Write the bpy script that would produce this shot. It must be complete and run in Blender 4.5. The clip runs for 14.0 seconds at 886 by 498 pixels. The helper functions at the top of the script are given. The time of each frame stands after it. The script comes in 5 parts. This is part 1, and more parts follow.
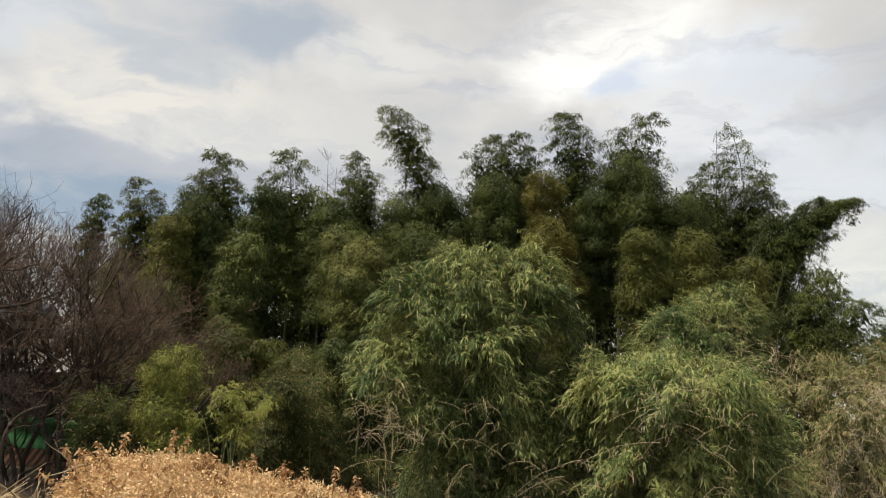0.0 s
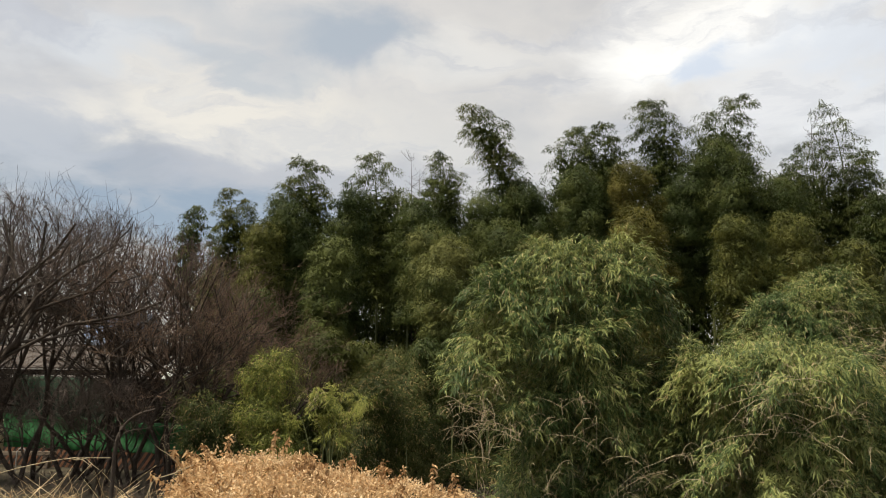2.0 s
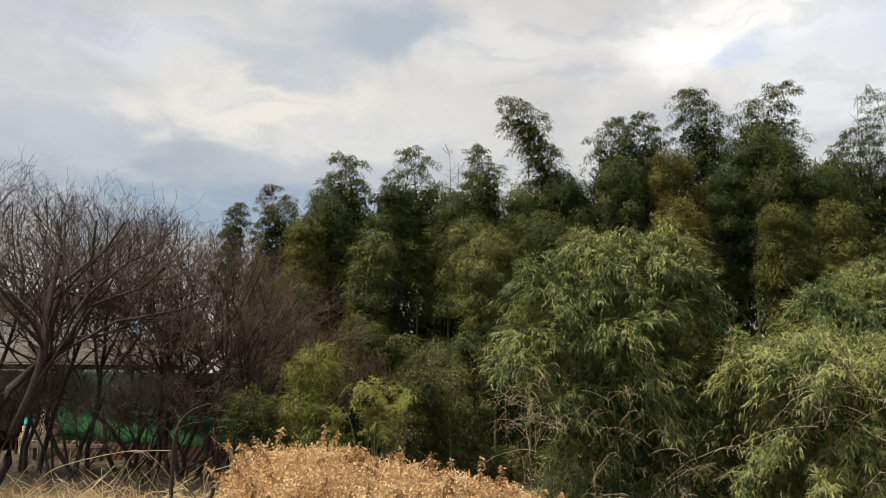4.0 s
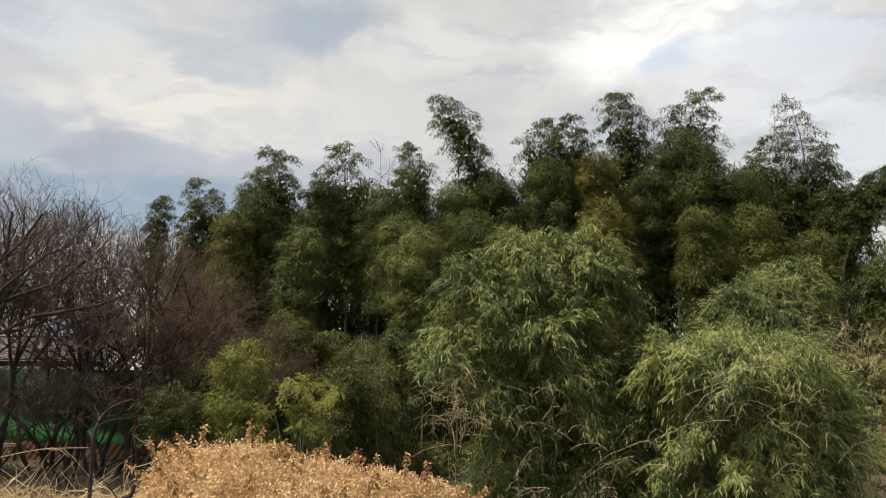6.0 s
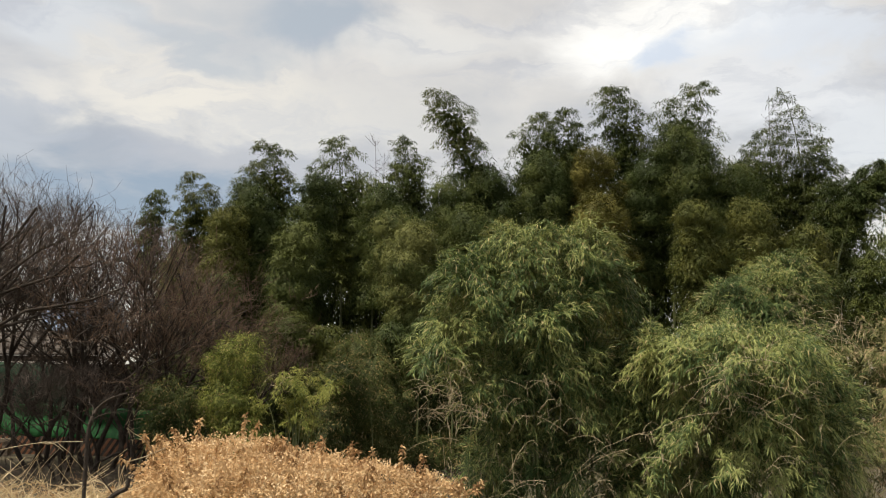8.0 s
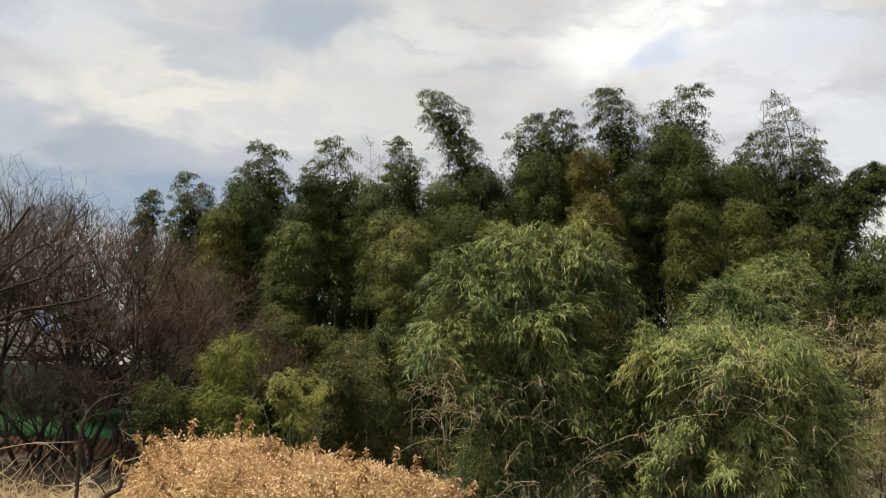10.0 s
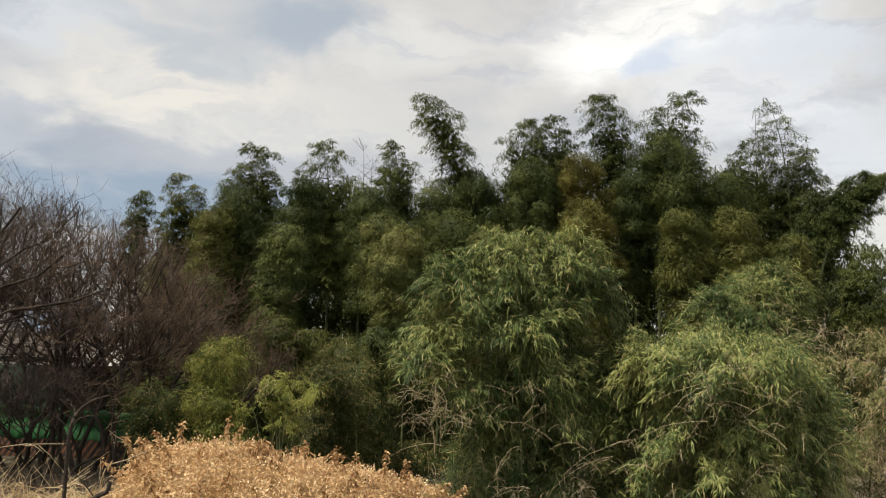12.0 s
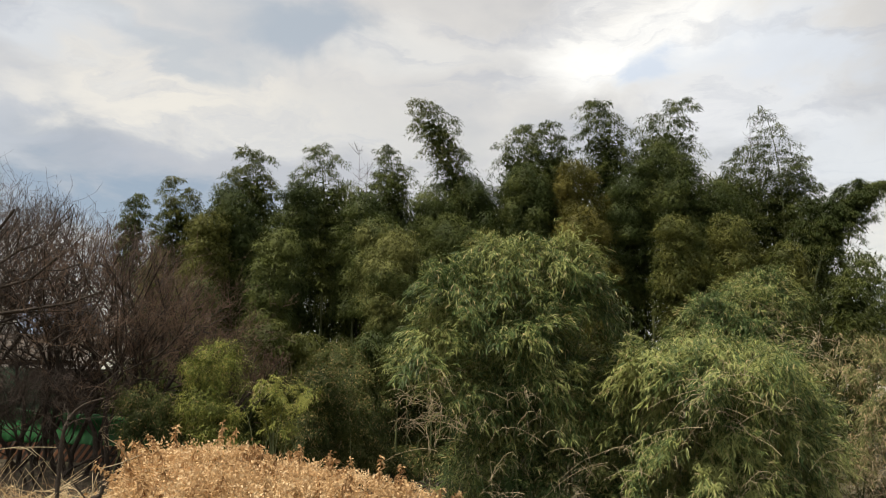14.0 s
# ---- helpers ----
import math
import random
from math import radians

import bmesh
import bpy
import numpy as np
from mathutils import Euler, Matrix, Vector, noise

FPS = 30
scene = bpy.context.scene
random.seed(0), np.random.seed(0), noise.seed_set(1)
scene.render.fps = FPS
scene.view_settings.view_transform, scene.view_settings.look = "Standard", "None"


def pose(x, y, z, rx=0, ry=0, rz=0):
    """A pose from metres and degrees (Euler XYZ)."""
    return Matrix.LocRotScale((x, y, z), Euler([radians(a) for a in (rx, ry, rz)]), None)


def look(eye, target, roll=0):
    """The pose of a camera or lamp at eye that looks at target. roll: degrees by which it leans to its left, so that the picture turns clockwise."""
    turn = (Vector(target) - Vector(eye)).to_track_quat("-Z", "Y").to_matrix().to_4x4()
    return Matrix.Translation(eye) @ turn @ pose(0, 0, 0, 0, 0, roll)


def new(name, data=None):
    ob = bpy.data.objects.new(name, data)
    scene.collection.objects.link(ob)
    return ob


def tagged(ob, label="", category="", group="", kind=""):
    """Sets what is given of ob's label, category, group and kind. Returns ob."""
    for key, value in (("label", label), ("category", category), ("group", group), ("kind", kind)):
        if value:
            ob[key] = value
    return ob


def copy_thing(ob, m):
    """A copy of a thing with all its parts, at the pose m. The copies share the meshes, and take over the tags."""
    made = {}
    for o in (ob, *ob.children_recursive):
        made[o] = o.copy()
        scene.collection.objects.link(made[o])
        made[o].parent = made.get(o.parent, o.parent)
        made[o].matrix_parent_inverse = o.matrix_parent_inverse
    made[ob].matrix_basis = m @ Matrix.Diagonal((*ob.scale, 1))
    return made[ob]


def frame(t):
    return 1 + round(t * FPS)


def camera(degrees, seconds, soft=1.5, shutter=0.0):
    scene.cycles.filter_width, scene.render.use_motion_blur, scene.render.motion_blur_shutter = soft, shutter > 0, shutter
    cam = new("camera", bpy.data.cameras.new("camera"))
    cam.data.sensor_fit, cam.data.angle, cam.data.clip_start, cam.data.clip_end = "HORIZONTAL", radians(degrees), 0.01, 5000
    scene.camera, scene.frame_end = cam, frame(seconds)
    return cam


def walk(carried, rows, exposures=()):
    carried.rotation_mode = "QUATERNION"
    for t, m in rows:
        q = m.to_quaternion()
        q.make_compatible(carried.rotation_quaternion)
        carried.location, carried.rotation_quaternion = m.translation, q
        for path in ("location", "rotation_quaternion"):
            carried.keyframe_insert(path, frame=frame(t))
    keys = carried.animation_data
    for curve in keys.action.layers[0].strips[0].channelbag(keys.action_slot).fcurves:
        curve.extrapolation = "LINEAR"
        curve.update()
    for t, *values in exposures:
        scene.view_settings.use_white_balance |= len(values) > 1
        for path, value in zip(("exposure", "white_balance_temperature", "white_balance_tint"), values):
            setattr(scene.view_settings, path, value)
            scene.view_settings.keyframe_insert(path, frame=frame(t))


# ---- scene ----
cam = camera(56.31, 14.0, soft=1.0)
PATH = [
    (0.0, 0.0785, 0.0679, 1.7653, 100.706, -1.85, -6.098),
    (0.5, 0.0696, 0.0895, 1.7592, 100.4, -1.659, -5.179),
    (1.0, 0.0684, 0.0977, 1.7581, 100.351, -0.918, -2.864),
    (1.5, 0.063, 0.1191, 1.7541, 100.414, -0.404, -0.839),
    (2.0, 0.0577, 0.1183, 1.7518, 100.459, -0.521, 0.181),
    (2.5, 0.0485, 0.1332, 1.7549, 100.229, -0.878, 1.723),
    (2.7, 0.0422, 0.1332, 1.7565, 100.136, -1.004, 2.39),
    (3.2, 0.0282, 0.1201, 1.7582, 99.984, -1.0, 3.301),
    (3.7, 0.0109, 0.0778, 1.7578, 99.935, -0.595, 3.296),
    (4.2, -0.0027, 0.0303, 1.7557, 99.949, -0.122, 2.535),
    (4.8, -0.0043, 0.0008, 1.7518, 100.001, 0.075, 0.845),
    (5.0, -0.0, -0.0001, 1.75, 100.027, 0.0, -0.0),
    (5.5, 0.0061, -0.0137, 1.7474, 99.945, -0.216, -1.413),
    (6.0, 0.0158, -0.0158, 1.7453, 99.781, -0.208, -1.994),
    (6.5, 0.0123, -0.0168, 1.7428, 99.617, -0.12, -1.965),
    (7.0, 0.0196, -0.0129, 1.7425, 99.417, -0.064, -2.052),
    (7.5, 0.0155, -0.0037, 1.7386, 99.304, -0.073, -2.144),
    (8.0, 0.0154, -0.0041, 1.738, 99.388, -0.104, -2.313),
    (10.5, 0.0194, -0.0049, 1.739, 99.47, -0.307, -2.843),
    (11.0, 0.0194, 0.0013, 1.7384, 99.548, -0.457, -3.041),
    (11.5, 0.0172, -0.0068, 1.7392, 99.658, -0.563, -3.13),
    (12.0, 0.0162, -0.0005, 1.7403, 99.744, -0.682, -3.33),
    (12.5, 0.0111, 0.0059, 1.7379, 99.743, -0.701, -3.657),
    (13.0, 0.0092, 0.0129, 1.7345, 99.719, -0.79, -3.778),
    (13.5, 0.0063, 0.0046, 1.7367, 99.911, -0.983, -3.908),
    (14.0, 0.0035, 0.0104, 1.7377, 100.102, -0.973, -3.764),
]
walk(cam, [(t, pose(*row)) for t, *row in PATH])

# ---- world, sun ----
SUN_AZ, SUN_EL = radians(-110), radians(67)      # bearing from +Y towards +X, height


def build_world():
    world = bpy.data.worlds.new("sky")
    world.use_nodes = True
    scene.world = world
    nt = world.node_tree
    nt.nodes.clear()
    N, L = nt.nodes.new, nt.links.new

    def math_node(op, a, b=None, c=None, clamp=False):
        n = N("ShaderNodeMath")
        n.operation, n.use_clamp = op, clamp
        for i, v in enumerate((a, b, c)):
            if v is None:
                continue
            if isinstance(v, (int, float)):
                n.inputs[i].default_value = v
            else:
                L(v, n.inputs[i])
        return n.outputs[0]

    def mix(fac, a, b):
        n = N("ShaderNodeMix")
        n.data_type = "RGBA"
        if isinstance(fac, (int, float)):
            n.inputs[0].default_value = fac
        else:
            L(fac, n.inputs[0])
        for i, v in ((6, a), (7, b)):
            if isinstance(v, tuple):
                n.inputs[i].default_value = (*v, 1)
            else:
                L(v, n.inputs[i])
        return n.outputs[2]

    tc = N("ShaderNodeTexCoord")
    sep = N("ShaderNodeSeparateXYZ")
    L(tc.outputs["Generated"], sep.inputs[0])
    x, y, z = sep.outputs
    az = math_node("ARCTAN2", x, y)
    el = math_node("ARCSINE", z)
    flat = N("ShaderNodeCombineXYZ")            # bearing and height, height stretched
    L(az, flat.inputs[0])
    L(math_node("MULTIPLY", el, 2.0), flat.inputs[1])

    # cloud sheet: the direction met with a high plane
    den = math_node("ADD", math_node("MAXIMUM", z, 0.0), 0.22)
    sheet = N("ShaderNodeCombineXYZ")
    L(math_node("DIVIDE", x, den), sheet.inputs[0])
    L(math_node("DIVIDE", y, den), sheet.inputs[1])

    def cloud(scale, detail, distort, offset, rough=0.55):
        mp = N("ShaderNodeMapping")
        mp.inputs["Location"].default_value = offset
        L(sheet.outputs[0], mp.inputs[0])
        n = N("ShaderNodeTexNoise")
        n.inputs["Scale"].default_value = scale
        n.inputs["Detail"].default_value = detail
        n.inputs["Roughness"].default_value = rough
        n.inputs["Distortion"].default_value = distort
        L(mp.outputs[0], n.inputs["Vector"])
        return n

    big = cloud(1.3, 5, 0.5, (3.1, 1.7, 0))
    fine = cloud(4.2, 7, 0.3, (0.4, 5.2, 2.0))
    warp = N("ShaderNodeVectorMath")
    warp.operation = "MULTIPLY_ADD"
    L(fine.outputs["Color"], warp.inputs[0])
    warp.inputs[1].default_value = (0.34, 0.30, 0)
    L(flat.outputs[0], warp.inputs[2])
    warp2 = N("ShaderNodeVectorMath")
    warp2.operation = "SUBTRACT"
    L(warp.outputs[0], warp2.inputs[0])
    warp2.inputs[1].default_value = (0.17, 0.15, 0)

    def mass(bearing, height, wide, tall, tilt=0.0):
        """A soft cloud mass: 1 in its heart, 0 outside; degrees."""
        sub = N("ShaderNodeVectorMath")
        sub.operation = "SUBTRACT"
        L(warp2.outputs[0], sub.inputs[0])
        sub.inputs[1].default_value = (radians(bearing), radians(height) * 2, 0)
        mp = N("ShaderNodeMapping")
        mp.vector_type = "TEXTURE"
        mp.inputs["Rotation"].default_value = (0, 0, radians(tilt))
        mp.inputs["Scale"].default_value = (radians(wide), radians(tall) * 2, 1)
        L(sub.outputs[0], mp.inputs[0])
        ln = N("ShaderNodeVectorMath")
        ln.operation = "LENGTH"
        L(mp.outputs[0], ln.inputs[0])
        mr = N("ShaderNodeMapRange")
        mr.interpolation_type = "SMOOTHSTEP"
        mr.inputs["From Min"].default_value, mr.inputs["From Max"].default_value = 1.25, 0.25
        L(ln.outputs["Value"], mr.inputs["Value"])
        return mr.outputs[0]

    ramp = N("ShaderNodeValToRGB")
    e = ramp.color_ramp.elements
    e[0].position, e[0].color = 0.30, (0.42, 0.405, 0.375, 1)
    e[1].position, e[1].color = 0.72, (0.87, 0.785, 0.635, 1)
    m = e.new(0.5)
    m.color = (0.65, 0.595, 0.50, 1)
    tone = math_node("ADD", math_node("MULTIPLY", big.outputs[0], 0.7), math_node("MULTIPLY", fine.outputs[0], 0.3))
    L(tone, ramp.inputs[0])
    col = ramp.outputs[0]
    col = mix(math_node("MULTIPLY", mass(-22.7, 13.7, 16.4, 4.7, -5), 0.97), col, (0.3, 0.3, 0.285))
    col = mix(math_node("MULTIPLY", mass(-17.5, 11.8, 14.0, 3.0, 0), 0.92), col, (0.245, 0.285, 0.315))
    col = mix(math_node("MULTIPLY", mass(-27.3, 16.3, 6.3, 3.5, 0), 0.8), col, (0.505, 0.485, 0.445))
    col = mix(math_node("MULTIPLY", mass(-15.4, 19.1, 13.3, 2.7, -6), 0.95), col, (0.845, 0.755, 0.585))
    col = mix(math_node("MULTIPLY", mass(-3.4, 16.3, 11.7, 3.5, 0), 0.7), col, (0.685, 0.625, 0.505))
    col = mix(math_node("MULTIPLY", mass(-5.8, 17.8, 7.8, 2.3, 0), 0.6), col, (0.725, 0.665, 0.555))
    col = mix(math_node("MULTIPLY", mass(-7.6, 24.4, 11.7, 2.7, -12), 0.95), col, (0.405, 0.425, 0.415))
    col = mix(math_node("MULTIPLY", mass(-15.9, 22.3, 8.6, 1.2, -20), 0.7), col, (0.465, 0.475, 0.445))
    col = mix(math_node("MULTIPLY", mass(-9.0, 14.8, 16.0, 2.4, 0), 0.85), col, (0.465, 0.435, 0.400))
    col = mix(math_node("MULTIPLY", mass(-24.7, 22.6, 7.0, 2.3, 0), 0.7), col, (0.705, 0.695, 0.645))
    col = mix(math_node("MULTIPLY", mass(2.7, 23.5, 5.9, 2.3, 30), 0.8), col, (0.815, 0.755, 0.635))
    col = mix(math_node("MULTIPLY", mass(18.7, 23.4, 11.0, 4.3, 0), 1.0), col, (1.085, 1.025, 0.895))
    col = mix(math_node("MULTIPLY", mass(20.1, 21.3, 3.5, 1.8, 0), 0.8), col, (0.605, 0.655, 0.715))
    col = mix(math_node("MULTIPLY", mass(27.5, 22.1, 5.9, 2.7, 0), 0.7), col, (0.725, 0.745, 0.755))
    col = mix(math_node("MULTIPLY", mass(25.5, 18.0, 7.8, 3.1, 0), 0.7), col, (0.885, 0.855, 0.795))
    col = mix(math_node("MULTIPLY", mass(31.9, 15.4, 6.6, 3.5, 0), 0.7), col, (0.765, 0.755, 0.715))
    col = mix(math_node("MULTIPLY", mass(32.2, 9.1, 5.5, 1.6, 0), 0.7), col, (0.765, 0.705, 0.575))
    streak = N("ShaderNodeTexNoise")                       # thin torn streaks
    smap = N("ShaderNodeMapping")
    smap.inputs["Rotation"].default_value = (0, 0, radians(14))
    smap.inputs["Scale"].default_value = (2.6, 7.0, 1)
    L(warp2.outputs[0], smap.inputs[0])
    streak.inputs["Scale"].default_value, streak.inputs["Detail"].default_value = 1.6, 7
    streak.inputs["Roughness"].default_value = 0.6
    L(smap.outputs[0], streak.inputs["Vector"])
    torn = N("ShaderNodeMapRange")
    torn.interpolation_type = "SMOOTHSTEP"
    torn.inputs["From Min"].default_value, torn.inputs["From Max"].default_value = 0.48, 0.70
    torn.inputs["To Max"].default_value = 0.45
    L(streak.outputs[0], torn.inputs["Value"])
    col = mix(torn.outputs[0], col, (0.45, 0.44, 0.435))
    sky = N("ShaderNodeTexSky")
    sky.sky_type = "NISHITA"
    sky.sun_disc = False
    sky.sun_elevation, sky.sun_rotation = SUN_EL, SUN_AZ
    bg_sky, bg_cloud = N("ShaderNodeBackground"), N("ShaderNodeBackground")
    L(sky.outputs[0], bg_sky.inputs[0])
    bg_sky.inputs[1].default_value = 0.04
    L(col, bg_cloud.inputs[0])
    bg_cloud.inputs[1].default_value = 0.735
    add = N("ShaderNodeAddShader")
    L(bg_sky.outputs[0], add.inputs[0])
    L(bg_cloud.outputs[0], add.inputs[1])
    out = N("ShaderNodeOutputWorld")
    L(add.outputs[0], out.inputs[0])


build_world()
sun = new("sun", bpy.data.lights.new("sun", "SUN"))
sun.data.energy, sun.data.angle, sun.data.color = 5.0, radians(5), (1.0, 0.90, 0.72)
sun.matrix_world = look((0, 0, 30), Vector((0, 0, 30)) - Vector(
    (math.sin(SUN_AZ) * math.cos(SUN_EL), math.cos(SUN_AZ) * math.cos(SUN_EL), math.sin(SUN_EL))))
scene.view_settings.exposure = 0.325


# ---- materials ----
def nodes_of(name):
    m = bpy.data.materials.new(name)
    m.use_nodes = True
    nt = m.node_tree
    return m, nt, nt.nodes["Principled BSDF"], nt.nodes["Material Output"]


def leaf_material(name, dark, mid, light, scale=0.9, gloss=0.55, thin=0.28, dead=None, dead_share=0.0, leafy=0.4):
    """Leaves: hue from patch to patch and from leaf to leaf, some light coming through."""
    m, nt, bsdf, out = nodes_of(name)
    N, L = nt.nodes.new, nt.links.new
    geo, tc, info = N("ShaderNodeNewGeometry"), N("ShaderNodeTexCoord"), N("ShaderNodeObjectInfo")
    n = N("ShaderNodeTexNoise")
    n.inputs["Scale"].default_value, n.inputs["Detail"].default_value = scale, 3
    L(tc.outputs["Object"], n.inputs["Vector"])
    mul = N("ShaderNodeMath")
    mul.operation = "MULTIPLY_ADD"
    L(geo.outputs["Random Per Island"], mul.inputs[0])
    mul.inputs[1].default_value = leafy
    lift = N("ShaderNodeMath")
    lift.inputs[1].default_value = 0.31 - leafy / 2
    L(n.outputs[0], lift.inputs[0])
    L(lift.outputs[0], mul.inputs[2])
    add = N("ShaderNodeMath")
    add.operation = "MULTIPLY_ADD"
    L(info.outputs["Random"], add.inputs[0])
    add.inputs[1].default_value = 0.18
    L(mul.outputs[0], add.inputs[2])
    ramp = N("ShaderNodeValToRGB")
    e = ramp.color_ramp.elements
    e[0].position, e[0].color = 0.45, (*dark, 1)
    e[1].position, e[1].color = 1.15, (*light, 1)
    e.new(0.85).color = (*mid, 1)
    L(add.outputs[0], ramp.inputs[0])
    col = ramp.outputs[0]
    if dead:
        gt = N("ShaderNodeMath")
        gt.operation = "LESS_THAN"
        w = N("ShaderNodeMath")
        w.operation = "FRACT"
        k = N("ShaderNodeMath")
        k.operation = "MULTIPLY"
        L(geo.outputs["Random Per Island"], k.inputs[0])
        k.inputs[1].default_value = 37.0
        L(k.outputs[0], w.inputs[0])
        L(w.outputs[0], gt.inputs[0])
        gt.inputs[1].default_value = dead_share
        mx = N("ShaderNodeMix")
        mx.data_type = "RGBA"
        L(gt.outputs[0], mx.inputs[0])
        L(col, mx.inputs[6])
        mx.inputs[7].default_value = (*dead, 1)
        col = mx.outputs[2]
    L(col, bsdf.inputs["Base Color"])
    bsdf.inputs["Roughness"].default_value = gloss
    bsdf.inputs["Specular IOR Level"].default_value = 0.10
    tr = N("ShaderNodeBsdfTranslucent")
    L(col, tr.inputs[0])
    mixer = N("ShaderNodeMixShader")
    mixer.inputs[0].default_value = thin
    L(bsdf.outputs[0], mixer.inputs[1])
    L(tr.outputs[0], mixer.inputs[2])
    L(mixer.outputs[0], out.inputs[0])
    return m


def rough_material(name, a, b, scale, rough=0.85, bump=0.3, bump_scale=None, metal=0.0, stretch=(1, 1, 1), fleck=None):
    """Two colours mixed by a coarse and a fine noise, with relief."""
    m, nt, bsdf, out = nodes_of(name)
    N, L = nt.nodes.new, nt.links.new
    tc, mp = N("ShaderNodeTexCoord"), N("ShaderNodeMapping")
    mp.inputs["Scale"].default_value = stretch
    L(tc.outputs["Object"], mp.inputs[0])
    n1, n2 = N("ShaderNodeTexNoise"), N("ShaderNodeTexNoise")
    for n, s, d in ((n1, scale, 4), (n2, scale * 9, 6)):
        n.inputs["Scale"].default_value, n.inputs["Detail"].default_value = s, d
        L(mp.outputs[0], n.inputs["Vector"])
    avg = N("ShaderNodeMath")
    avg.operation = "MULTIPLY_ADD"
    L(n2.outputs[0], avg.inputs[0])
    avg.inputs[1].default_value = 0.6
    L(n1.outputs[0], avg.inputs[2])
    ramp = N("ShaderNodeValToRGB")
    e = ramp.color_ramp.elements
    e[0].position, e[0].color = 0.60, (*a, 1)
    e[1].position, e[1].color = 1.0, (*b, 1)
    if fleck:
        e.new(0.93).color = (*fleck, 1)
    L(avg.outputs[0], ramp.inputs[0])
    L(ramp.outputs[0], bsdf.inputs["Base Color"])
    bsdf.inputs["Roughness"].default_value = rough
    bsdf.inputs["Metallic"].default_value = metal
    bsdf.inputs["Specular IOR Level"].default_value = 0.25
    bp = N("ShaderNodeBump")
    bp.inputs["Strength"].default_value, bp.inputs["Distance"].default_value = bump, 0.02
    n3 = N("ShaderNodeTexNoise")
    n3.inputs["Scale"].default_value, n3.inputs["Detail"].default_value = bump_scale or scale * 14, 5
    L(mp.outputs[0], n3.inputs["Vector"])
    L(n3.outputs[0], bp.inputs["Height"])
    L(bp.outputs[0], bsdf.inputs["Normal"])
    return m


